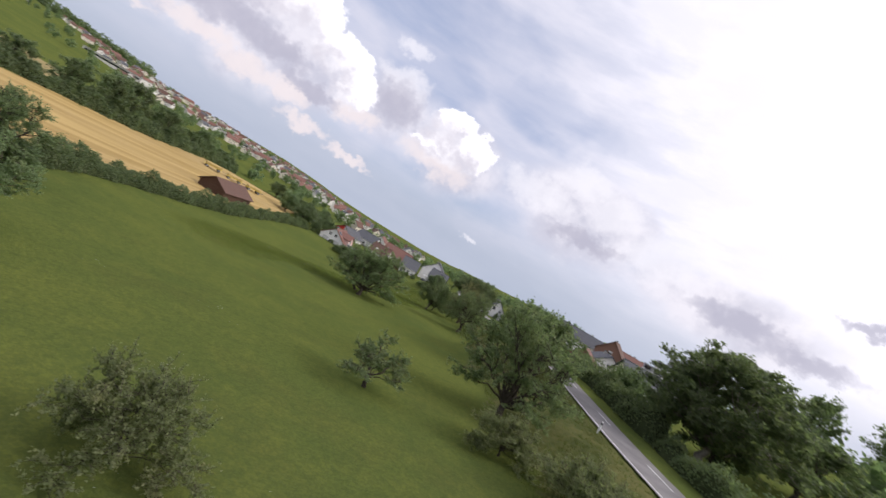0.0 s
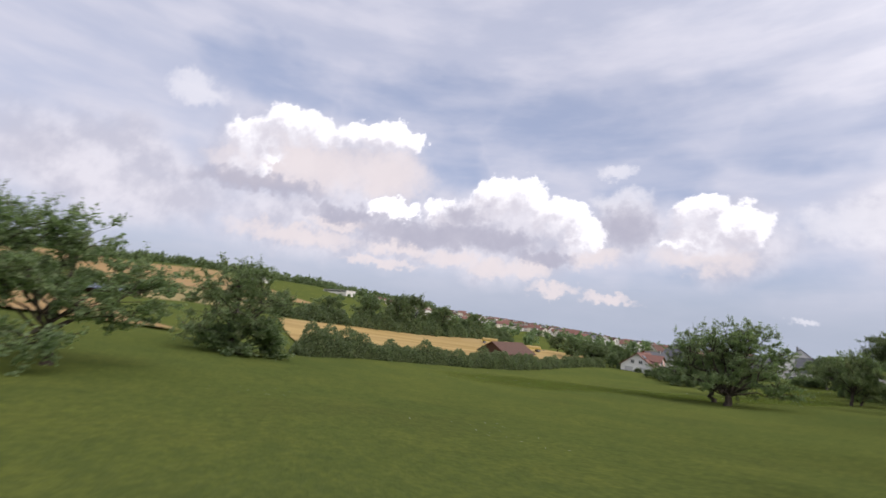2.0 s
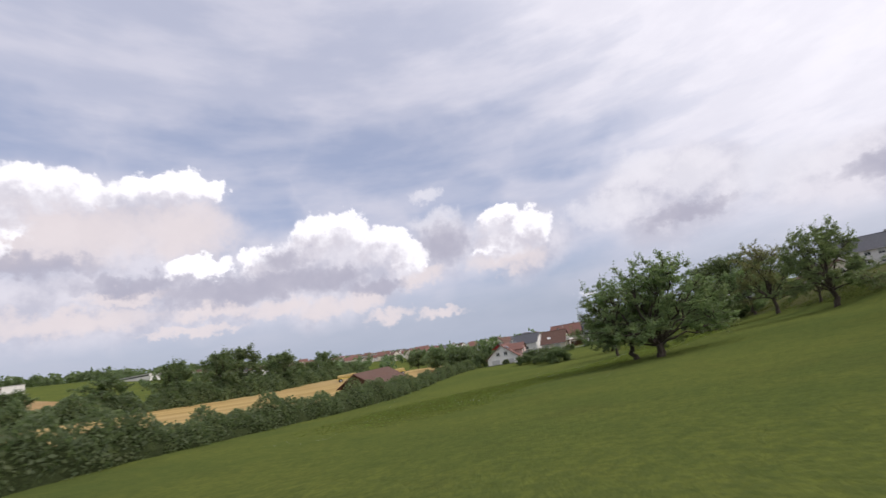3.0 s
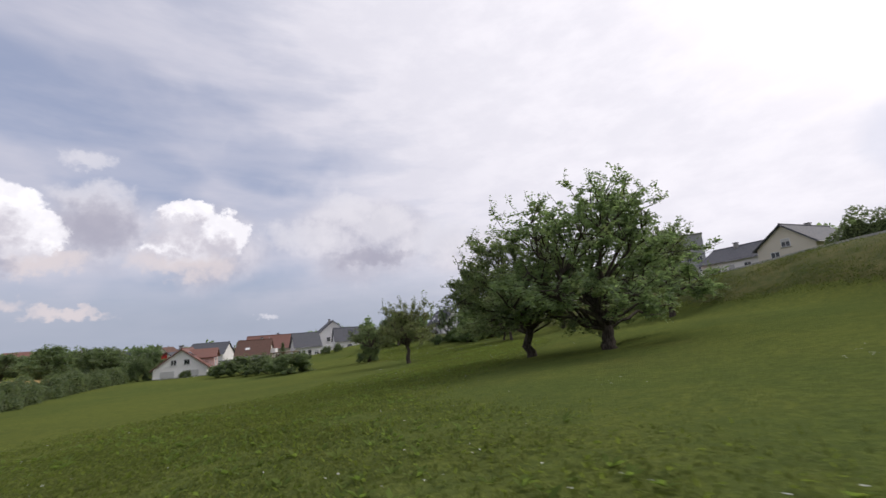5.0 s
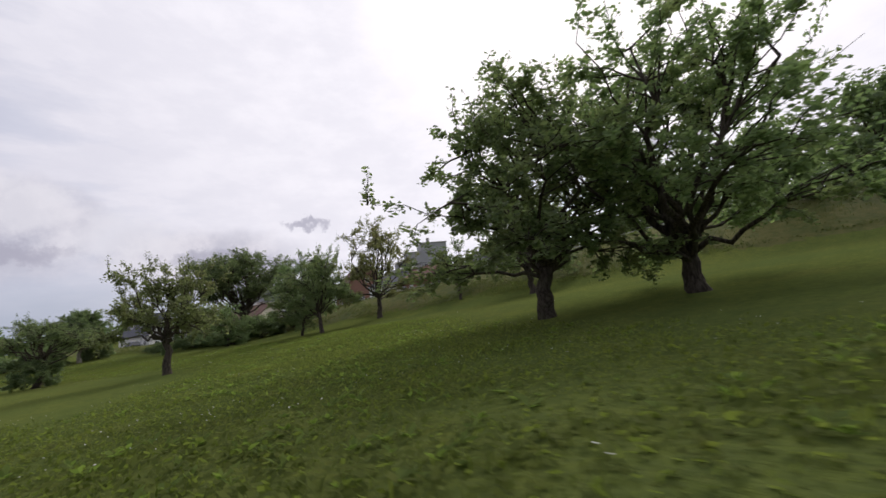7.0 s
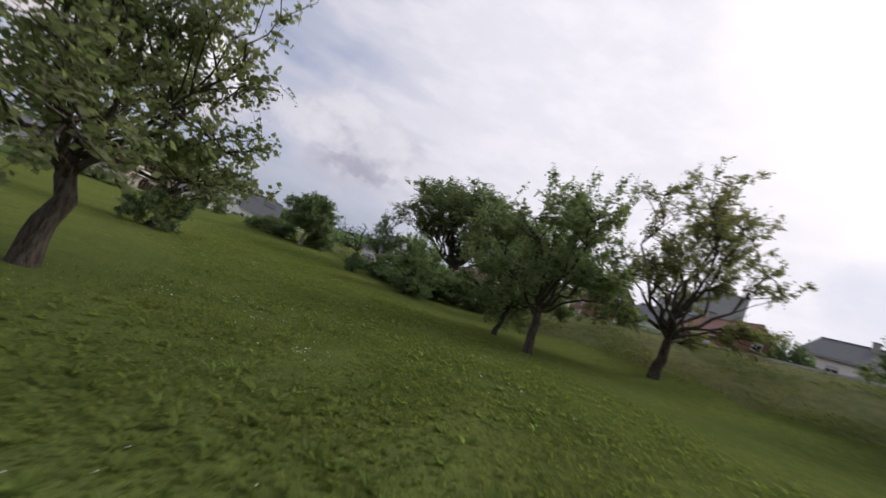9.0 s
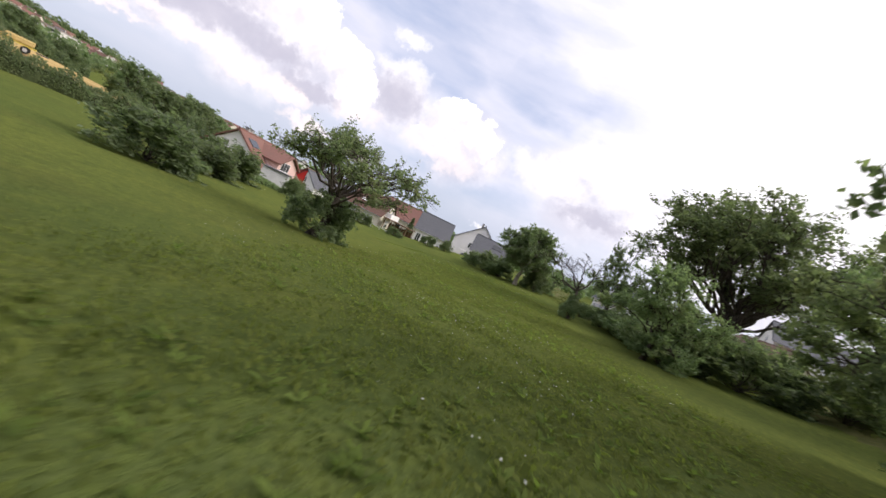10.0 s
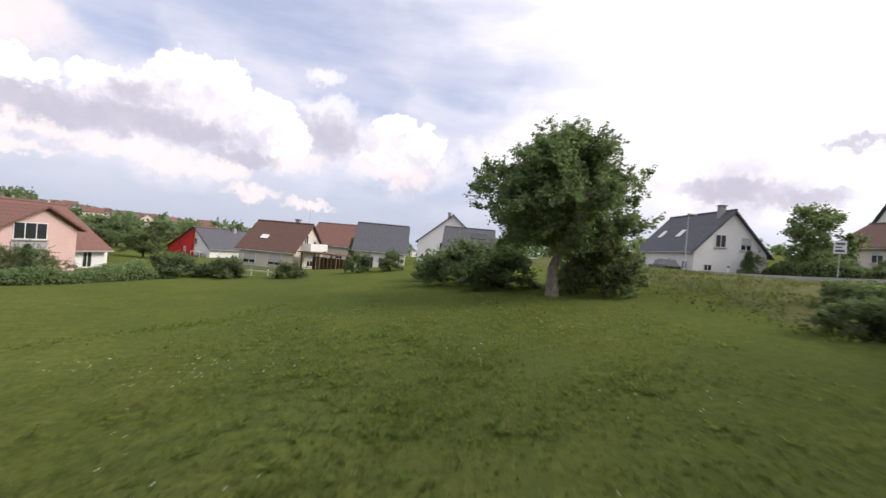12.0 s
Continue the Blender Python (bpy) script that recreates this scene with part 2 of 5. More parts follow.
LINE = make("road_paint", mottled((0.62, 0.62, 0.60), (0.80, 0.80, 0.78), 2.0, 10.0, 0.2, 0.004, 0.6, 0.4))


def bark_build(dark, light):
    def build(n, b, out):
        p = place_of(n)
        ridges = n.noise(n.vec("MULTIPLY", p, (1.0, 1.0, 0.22)), 14.0, 5.0, 0.7)
        moss = n.noise(p, 2.2, 4.0, 0.6)
        c = n.mix(n.step(ridges, 0.35, 0.65), dark, light)
        c = n.mix(n.step(moss, 0.5, 0.72, 0.0, 0.5), c, (0.075, 0.08, 0.045))
        n.put(b.inputs["Base Color"], c)
        bump(n, b, ridges, 0.9, 0.04)
    return build


BARK = material("tree_bark", bark_build((0.030, 0.024, 0.019), (0.105, 0.086, 0.070)), 0.95, 0.0, 0.15)
PALE_BARK = material("pale_bark", bark_build((0.17, 0.15, 0.125), (0.36, 0.32, 0.27)), 0.95, 0.0, 0.15)


def leaf_material(name, dark, light, dry, spec=0.3):
    m = bpy.data.materials.new(name)
    m.use_nodes = True
    n = Net(m.node_tree)
    g = n.add("ShaderNodeNewGeometry")
    o = n.add("ShaderNodeObjectInfo")
    c = n.mix(g.outputs["Random Per Island"], dark, light)
    c = n.mix(n.step(n.noise(place_of(n), 0.7, 3.0, 0.6), 0.5, 0.75, 0.0, 0.6), c, dry)
    hue = n.add("ShaderNodeHueSaturation")
    n.put(hue.inputs["Color"], c)
    n.put(hue.inputs["Hue"], n.step(o.outputs["Random"], 0.0, 1.0, 0.49, 0.512, False))
    n.put(hue.inputs["Value"], n.step(o.outputs["Random"], 0.0, 1.0, 0.88, 1.15, False))
    d = n.add("ShaderNodeBsdfPrincipled")
    d.inputs["Roughness"].default_value, d.inputs["Specular IOR Level"].default_value = 0.6, spec
    n.put(d.inputs["Base Color"], hue.outputs[0])
    t = n.add("ShaderNodeBsdfTranslucent")
    n.put(t.inputs["Color"], n.mix(1.0, hue.outputs[0], (1.15, 1.28, 0.8), "MULTIPLY"))
    mixer = n.add("ShaderNodeMixShader")
    mixer.inputs[0].default_value = 0.6
    n.put(mixer.inputs[1], d.outputs[0])
    n.put(mixer.inputs[2], t.outputs[0])
    n.put(n.add("ShaderNodeOutputMaterial").inputs["Surface"], mixer.outputs[0])
    return m


LEAF_APPLE = leaf_material("apple_leaves", (0.141, 0.189, 0.105), (0.268, 0.324, 0.168), (0.323, 0.315, 0.180))
LEAF_DARK = leaf_material("dark_leaves", (0.118, 0.158, 0.088), (0.214, 0.260, 0.140), (0.220, 0.238, 0.126))
LEAF_PALE = leaf_material("pale_leaves", (0.151, 0.175, 0.089), (0.253, 0.268, 0.138), (0.308, 0.277, 0.154))
LEAF_DRY = leaf_material("browning_leaves", (0.168, 0.168, 0.090), (0.276, 0.265, 0.139), (0.335, 0.255, 0.160))
LEAF_PURPLE = leaf_material("purple_leaves", (0.030, 0.014, 0.016), (0.07, 0.028, 0.03), (0.06, 0.03, 0.03))
GRASS_BLADE = leaf_material("grass_blades", (0.116, 0.152, 0.038), (0.20, 0.242, 0.062), (0.20, 0.218, 0.060), 0.05)
BANK_BLADE = leaf_material("dry_grass_blades", (0.072, 0.098, 0.027), (0.142, 0.150, 0.048), (0.18, 0.15, 0.062), 0.05)
LEAF_WEED = leaf_material("weed_leaves", (0.085, 0.108, 0.040), (0.135, 0.156, 0.055), (0.15, 0.145, 0.062), 0.1)
PETAL = make("white_petals", mottled((0.70, 0.70, 0.64), (0.84, 0.84, 0.80), 8.0, 4.0, 0.1, 0.002, 0.7, 0.2))
HEDGE_SHADE = make("hedge_inner_shade", mottled((0.035, 0.046, 0.02), (0.07, 0.088, 0.036), 2.2, 6.0, 0.9, 0.2, 1.0, 0.05))


def plaster(name, colour):
    lo = tuple(0.86 * c for c in colour)
    return make(name, mottled(lo, colour, 0.35, 30.0, 0.25, 0.006, 0.9, 0.2))


WHITE_WALL = plaster("white_plaster", (0.85, 0.83, 0.81))
# white plaster greyed down, haze over the far houses put into its colour
FAR_WALL = plaster("hazed_plaster", (0.74, 0.71, 0.67))
CREAM_WALL = plaster("cream_plaster", (0.72, 0.66, 0.55))
PINK_WALL = plaster("pink_plaster", (0.72, 0.50, 0.45))
RED_WALL = plaster("red_plaster", (0.68, 0.045, 0.035))
GREY_WALL = plaster("grey_panel", (0.40, 0.40, 0.41))
BRICK_WALL = plaster("brown_brick", (0.27, 0.15, 0.11))
PLINTH = plaster("concrete", (0.36, 0.35, 0.33))


def tile_build(dark, light, worn):
    def build(n, b, out):
        p = place_of(n)
        wave = n.add("ShaderNodeTexWave", wave_type="BANDS", bands_direction="Z")
        n.put(wave.inputs["Vector"], p)
        wave.inputs["Scale"].default_value, wave.inputs["Distortion"].default_value = 1.15, 0.4
        across = n.add("ShaderNodeTexWave", wave_type="BANDS", bands_direction="X")
        n.put(across.inputs["Vector"], p)
        across.inputs["Scale"].default_value = 1.6
        spots = n.noise(p, 6.0, 5.0, 0.7)
        stain = n.noise(p, 0.5, 4.0, 0.6)
        c = n.mix(n.step(spots, 0.35, 0.7), dark, light)
        c = n.mix(n.step(stain, 0.5, 0.75, 0.0, 0.5), c, worn)
        n.put(b.inputs["Base Color"], c)
        bump(n, b, n.math("ADD", wave.outputs["Fac"], n.math("MULTIPLY", across.outputs["Fac"], 0.5)), 0.5, 0.03)
    return build


BROWN_TILE = material("brown_roof_tiles", tile_build((0.102, 0.058, 0.044), (0.160, 0.090, 0.067), (0.10, 0.07, 0.055)), 0.8, 0.0, 0.3)
RED_TILE = material("red_roof_tiles", tile_build((0.165, 0.082, 0.064), (0.235, 0.120, 0.096), (0.15, 0.10, 0.085)), 0.8, 0.0, 0.3)
GREY_TILE = material("grey_roof_tiles", tile_build((0.070, 0.072, 0.082), (0.125, 0.128, 0.14), (0.10, 0.10, 0.105)), 0.75, 0.0, 0.35)


def board_build(dark, light):
    def build(n, b, out):
        p = place_of(n)
        wave = n.add("ShaderNodeTexWave", wave_type="BANDS", bands_direction="X")
        n.put(wave.inputs["Vector"], p)
        wave.inputs["Scale"].default_value, wave.inputs["Distortion"].default_value = 2.2, 0.6
        grain = n.noise(n.vec("MULTIPLY", p, (6.0, 6.0, 0.6)), 4.0, 5.0, 0.7)
        n.put(b.inputs["Base Color"], n.mix(n.step(grain, 0.3, 0.7), dark, light))
        bump(n, b, wave.outputs["Fac"], 0.6, 0.02)
    return build


BARN_WOOD = material("weathered_barn_boards", board_build((0.055, 0.032, 0.022), (0.12, 0.072, 0.05)), 0.9, 0.0, 0.2)
DECK_WOOD = material("brown_timber", board_build((0.10, 0.055, 0.03), (0.20, 0.115, 0.065)), 0.8, 0.0, 0.25)
FRAME = make("white_window_frame", mottled((0.70, 0.70, 0.69), (0.80, 0.80, 0.79), 1.0, 8.0, 0.1, 0.002, 0.5, 0.4))
SHUTTER = make("grey_roller_shutter", mottled((0.45, 0.45, 0.45), (0.58, 0.57, 0.56), 1.0, 20.0, 0.3, 0.004, 0.6, 0.4))


def glass_build(n, b, out):
    n.put(b.inputs["Base Color"], n.mix(n.noise(place_of(n), 1.2, 3.0), (0.015, 0.018, 0.022), (0.05, 0.055, 0.06)))


PANE = material("dark_window_pane", glass_build, 0.06, 0.0, 0.7)
SOLAR = material("solar_glass", glass_build, 0.12, 0.0, 0.6)
METAL = make("dull_metal", mottled((0.30, 0.30, 0.31), (0.42, 0.42, 0.43), 3.0, 10.0, 0.15, 0.003, 0.45, 0.5))
DARK_METAL = make("dark_metal", mottled((0.05, 0.05, 0.055), (0.10, 0.10, 0.105), 3.0, 10.0, 0.15, 0.003, 0.5, 0.5))
STRAW = make("baled_straw", mottled((0.36, 0.26, 0.10), (0.52, 0.40, 0.18), 3.0, 8.0, 0.8, 0.05, 0.95, 0.1))
CAR_DARK = make("dark_car_paint", mottled((0.02, 0.022, 0.028), (0.035, 0.038, 0.045), 1.0, 5.0, 0.02, 0.001, 0.25, 0.6))
CAR_LIGHT = make("silver_car_paint", mottled((0.50, 0.51, 0.52), (0.60, 0.61, 0.62), 1.0, 5.0, 0.02, 0.001, 0.25, 0.6))
RUBBER = make("tyre_rubber", mottled((0.015, 0.015, 0.015), (0.03, 0.03, 0.03), 6.0, 5.0, 0.3, 0.004, 0.9, 0.2))
YELLOW = make("faded_yellow_paint", mottled((0.42, 0.33, 0.05), (0.55, 0.44, 0.08), 1.0, 12.0, 0.2, 0.004, 0.6, 0.4))
BLUE_SHEET = make("blue_roof_sheet", mottled((0.10, 0.12, 0.17), (0.17, 0.20, 0.26), 1.0, 12.0, 0.2, 0.004, 0.5, 0.4))

# ---- the land ----
ROAD_Y = (-160, -107, -92, -57.5, -38, -25, 23, 40, 90)
ROAD_Z = (8.6, 6.5, 6.0, 6.2, 4.1, 3.2, -0.4, -0.75, -1.2)
ROAD_X, ROAD_HALF = 28.2, 2.9
# height of the far hills by heading to the left, degrees and metres
FAR_AZ = (-180, -120, -60, -25, -8, 5, 16, 25, 35, 47, 60, 75, 90, 110, 140, 180)
FAR_Z = (40, 30, 10, 0, -14, -22, -16, 2, 12, 22, 46, 58, 50, 40, 40, 40)


def soft_clamp(v, lo, hi, s):
    up = np.logaddexp(0.0, (v - lo) / s) - np.logaddexp(0.0, (v - hi) / s)
    return lo + s * up


def road_z(y):
    return sum(np.interp(y + k, ROAD_Y, ROAD_Z) for k in (-8, -4, 0, 4, 8)) / 5


def slope_z(x, y):
    a, b = soft_clamp(x, -37.0, 25.0, 3.0), soft_clamp(y, -144.0, 69.0, 9.0)
    z = -2.59 + 0.0975 * a - 0.0081 * b + 0.001359 * a * a + 0.0002835 * a * b + 0.0005565 * b * b + 9.07e-7 * b ** 3
    return z + 0.4 * np.exp(-((x - 3) / 8.5) ** 2 - ((y + 42) / 17.0) ** 2)


def ease(u):
    u = np.clip(u, 0.0, 1.0)
    return u * u * (3 - 2 * u)


def land(x, y):
    """Height of the ground: the hillside meadow, the bank up to the road, the valley fields and the far hills."""
    x, y = np.asarray(x, float), np.asarray(y, float)
    z = slope_z(x, y)
    z = z + ease((x - 12) / 13.0) * (road_z(y) - slope_z(np.full_like(x, 27.0), y))
    # the hollow in which the first houses stand
    z = z - ease((y - 40) / 30.0) * ease((22 - x) / 12.0) * (2.2 + 1.5 * ease((x + 25) / 30.0))
    z = z - 0.8 * ease((y - 8) / 25.0) * ease((2 - x) / 18.0) * ease((x + 70) / 25.0)
    # valley floor
    z = z + ease((-x - 60) / 120.0) * (-4.2 - z) * 0.85
    z = z + ease((-x - 50) / 50.0) * ease((60 - y) / 60.0) * ease((y + 130) / 60.0) * 4.2
    r, azim = np.hypot(x, y + 40), np.degrees(np.arctan2(-x, y + 40))
    skyline = np.interp(azim, FAR_AZ, FAR_Z)
    far = skyline * ease((r - 150) / 850.0) * np.where(skyline < 0, np.maximum(1.0, r / 1000.0), 1.0)
    uphill = ease((x - 34) / 60.0) * 7.0 + ease((x - 140) / 700.0) * 9
    return z + far + uphill * ease((60 - azim) / 40.0)


def axis(inner, step, outer, grow=1.22):
    lo, hi = inner
    pts = list(np.arange(lo, hi + step / 2, step))
    d, v = step, pts[-1]
    while v < outer:
        d *= grow
        v += d
        pts.append(v)
    d, v = step, pts[0]
    while v > -outer:
        d *= grow
        v -= d
        pts.insert(0, v)
    return np.array(pts)


def grid_mesh(name, xs, ys, lift=0.0, height=land):
    """A sheet over the land; xs, ys are grids of plan places."""
    ny, nx = xs.shape
    zs = height(xs, ys) + lift
    verts = np.stack([xs.ravel(), ys.ravel(), zs.ravel()], 1)
    k = np.arange((ny - 1) * nx).reshape(ny - 1, nx)[:, :-1].ravel()
    faces = np.stack([k, k + 1, k + nx + 1, k + nx], 1)
    me = bpy.data.meshes.new(name)
    me.from_pydata(verts.tolist(), [], faces.tolist())
    me.polygons.foreach_set("use_smooth", np.ones(len(faces), bool))
    return me


gx, gy = np.meshgrid(axis((-52, 48), 1.6, 3600), axis((-165, 95), 1.8, 3600))
rough = 0.05 * np.sin(gx * 1.3 + np.sin(gy * 0.7) * 2) * np.sin(gy * 1.1 + np.sin(gx * 0.9) * 2)
inner = (np.abs(gx) < 60) & (gy > -170) & (gy < 100)
ground = new("ground", grid_mesh("ground", gx, gy, np.where(inner & (np.abs(gx - ROAD_X) > 6), rough, 0.0)))
ground.data.materials.append(MEADOW)
tagged(ground, "green sloping hay meadow with clover and herbs", "ground", kind="structure")


def sheet(name, corners, mat, lift, label, cells=(40, 40), category="field"):
    """A field between four corners of the plan, lying on the land."""
    (ax, ay), (bx, by), (cx, cy), (dx, dy) = corners
    u, v = np.meshgrid(np.linspace(0, 1, cells[0]), np.linspace(0, 1, cells[1]))
    xs = (1 - v) * ((1 - u) * ax + u * bx) + v * ((1 - u) * dx + u * cx)
    ys = (1 - v) * ((1 - u) * ay + u * by) + v * ((1 - u) * dy + u * cy)
    ob = new(name, grid_mesh(name, xs, ys, lift))
    ob.data.materials.append(mat)
    return tagged(ob, label, category, kind="structure")


sheet("field", ((-36.5, -85), (-82, -64), (-93, 58), (-62, 62)), WHEAT, 0.25, "golden freshly cut wheat field behind the hedge", (50, 60))
sheet("field", ((-39, -150), (-92, -150), (-86, -96), (-41, -96)), STUBBLE, 0.25, "brown stubble field below the orchard trees", (40, 30))
sheet("field", ((-98, -170), (-250, -220), (-260, -90), (-96, -86)), PASTURE, 0.3, "green pasture strip in the valley", (50, 40))
sheet("field", ((-98, -56), (-330, -60), (-330, 40), (-106, 30)), HAYFIELD, 0.5, "pale mown hay field beyond the far hedge", (60, 40))
sheet("field", ((-270, -230), (-620, -330), (-640, -60), (-275, -60)), WHEAT, 0.9, "distant straw field dotted with round bales", (60, 50))
sheet("field", ((-340, -40), (-720, -50), (-700, 180), (-330, 110)), STUBBLE, 0.9, "distant brown field in front of the woods", (60, 50))
sheet("field", ((-660, -340), (-1200, -500), (-1200, -60), (-680, -60)), HAYFIELD, 1.6, "far pale field below the wooded ridge", (60, 50))

# the bank of dry grass between meadow and road
by, bu = np.meshgrid(np.linspace(-150, 60, 300), np.linspace(0, 1, 17), indexing="ij")
edge = 15.0 - 6.8 * ease((by + 6) / 12) + 1.2 * np.sin(by * 0.11) + 0.6 * np.sin(by * 0.43)
bx = edge + bu * (ROAD_X - ROAD_HALF - 0.35 - edge)
bank = new("verge", grid_mesh("verge", bx, by, -0.06 + 0.16 * ease(bu * 5) + 0.05 * np.sin(bu * math.pi) + 0.06 * np.sin(by * 2.3 + bx * 3.1)))
bank.data.materials.append(BANK)
tagged(bank, "rough bank of dry brownish grass below the road", "verge", kind="structure")


def bend(y):
    """How far the road has turned aside, to pass in front of the long white house."""
    return -9.5 * ease((y - 16) / 42.0)


def road_top(x, y):
    level = road_z(y) + 0.12 - 0.02 * np.abs(x - ROAD_X - bend(y))
    return level + ease((y - 16) / 14.0) * np.maximum(0.0, land(x, y) + 0.08 - level)


def road_strip(name, x0, x1, y0, y1, lift, mat, n=140):
    ys_, us_ = np.meshgrid(np.linspace(y0, y1, n), np.linspace(0, 1, 5), indexing="ij")
    xs_ = x0 + us_ * (x1 - x0) + bend(ys_)
    ob = new(name, grid_mesh(name, xs_, ys_, lift, road_top))
    ob.data.materials.append(mat)
    return ob


tagged(road_strip("road", ROAD_X - ROAD_HALF, ROAD_X + ROAD_HALF, -158, 88, 0.0, ASPHALT), "pale grey two-lane country road along the slope", "road", kind="structure")
for dx in (-2.6, 2.6):
    tagged(road_strip("road_marking", ROAD_X + dx - 0.07, ROAD_X + dx + 0.07, -158, 88, 0.008, LINE), "white edge line painted on the asphalt", "road marking", kind="structure")
kerb_y, kerb_x = np.arange(-60.0, 88.1, 2.0), ROAD_X - ROAD_HALF
cross_section = ((-0.34, -0.5), (-0.34, 0.16), (-0.02, 0.16), (0.0, 0.13), (0.0, -0.5))
kerb_v = [(kerb_x + float(bend(y)) + dx, y, float(road_top(kerb_x + bend(y), y)) + dz) for y in kerb_y for dx, dz in cross_section]
kerb_f = [(5 * i + j, 5 * i + j + 1, 5 * i + j + 6, 5 * i + j + 5) for i in range(len(kerb_y) - 1) for j in range(4)]
kerb_mesh = bpy.data.meshes.new("kerb")
kerb_mesh.from_pydata(kerb_v, [], kerb_f)
kerb_mesh.materials.append(KERB)
tagged(new("kerb", kerb_mesh), "pale concrete kerb along the road edge", "kerb", kind="structure")
for k in range(20):
    y0 = -156 + 12 * k
    tagged(road_strip("road_marking", ROAD_X - 0.07, ROAD_X + 0.07, y0, y0 + 4, 0.008, LINE, 5), "white dashed centre line painted on the asphalt", "road marking", group="centre dashes", kind="structure")


# ---- helpers for things ----


def mesh_of(name, verts, faces, mat, smooth=False):
    me = bpy.data.meshes.new(name)
    me.from_pydata([tuple(v) for v in verts], [], [tuple(f) for f in faces])
    me.materials.append(mat)
    if smooth:
        me.polygons.foreach_set("use_smooth", np.ones(len(me.polygons), bool))
    return me


def part(name, data, mat, parent, label=""):
    """Links a bmesh or a mesh as one object under a thing or a part."""
    if isinstance(data, bmesh.types.BMesh):
        me = bpy.data.meshes.new(name)
        data.to_mesh(me)
        data.free()
        me.materials.append(mat)
        data = me
    ob = new(name, data)
    ob.parent = parent
    return tagged(ob, label)


def thing(name, m, label, category, group=""):
    ob = new(name)
    ob.matrix_world = m
    return tagged(ob, label, category, group)


def box(bm, x0, x1, y0, y1, z0, z1, bevel=0.0):
    vs = [bm.verts.new((x, y, z)) for z in (z0, z1) for x, y in ((x0, y0), (x1, y0), (x1, y1), (x0, y1))]
    for f in ((3, 2, 1, 0), (4, 5, 6, 7), (0, 1, 5, 4), (1, 2, 6, 5), (2, 3, 7, 6), (3, 0, 4, 7)):
        bm.faces.new([vs[k] for k in f])
    if bevel:
        es = [e for e in bm.edges if all(v in vs for v in e.verts)]
        bmesh.ops.bevel(bm, geom=es, offset=bevel, segments=1, affect="EDGES")
    return bm


def boxes(*rows, bevel=0.0):
    bm = bmesh.new()
    for r in rows:
        box(bm, *r, bevel=bevel)
    return bm


def tube(verts, faces, path, radii, sides):
    """Adds a tapered tube along a path to lists of verts and faces."""
    base = len(verts)
    path = np.asarray(path, float)
    n = len(path)
    for i in range(n):
        d = path[min(i + 1, n - 1)] - path[max(i - 1, 0)]
        d = d / (np.linalg.norm(d) + 1e-9)
        a = np.cross(d, (0.31, 0.92, 0.23))
        a /= np.linalg.norm(a) + 1e-9
        b = np.cross(d, a)
        for k in range(sides):
            w = 2 * math.pi * k / sides
            verts.append(path[i] + radii[i] * (math.cos(w) * a + math.sin(w) * b))
    for i in range(n - 1):
        for k in range(sides):
            p, q = base + i * sides + k, base + i * sides + (k + 1) % sides
            faces.append((p, q, q + sides, p + sides))
    faces.append(tuple(base + (n - 1) * sides + k for k in range(sides)))


def leaf_cards(rng, centres, sizes, flat=0.35):
    """Small folded leaves: each is four corners round its centre, turned at random."""
    n = len(centres)
    a = rng.normal(size=(n, 3))
    a[:, 2] *= flat
    a /= np.linalg.norm(a, axis=1)[:, None] + 1e-9
    b = np.cross(a, rng.normal(size=(n, 3)))
    b /= np.linalg.norm(b, axis=1)[:, None] + 1e-9
    nrm = np.cross(a, b)
    s = np.asarray(sizes)[:, None]
    p = [centres - a * s, centres - b * s * 0.55 + nrm * s * 0.16, centres + a * s, centres + b * s * 0.55 + nrm * s * 0.16]
    verts = np.stack(p, 1).reshape(-1, 3)
    k = np.arange(n)[:, None] * 4
    return verts, np.concatenate([k + (0, 1, 2), k + (0, 2, 3)], 0).reshape(2, n, 3).transpose(1, 0, 2).reshape(-1, 3)


def fast_mesh(name, verts, tris, mat):
    me = bpy.data.meshes.new(name)
    me.vertices.add(len(verts))
    me.vertices.foreach_set("co", np.asarray(verts, np.float32).ravel())
    n = len(tris)
    me.loops.add(3 * n)
    me.loops.foreach_set("vertex_index", np.asarray(tris, np.int32).ravel())
    me.polygons.add(n)
    me.polygons.foreach_set("loop_start", np.arange(0, 3 * n, 3, dtype=np.int32))
    me.update(calc_edges=True)
    me.materials.append(mat)
    return me


def curve_between(rng, a, b, n=5, sag=0.12, lift=0.2):
    a, b = np.asarray(a, float), np.asarray(b, float)
    t = np.linspace(0, 1, n)[:, None]
    length = np.linalg.norm(b - a)
    w = rng.normal(size=3) * sag * length
    w[2] += lift * length * 0.5
    out = a + (b - a) * t + w * (t * (1 - t)) * 2
    out[1:-1] += rng.normal(size=(n - 2, 3)) * 0.03 * length
    return out


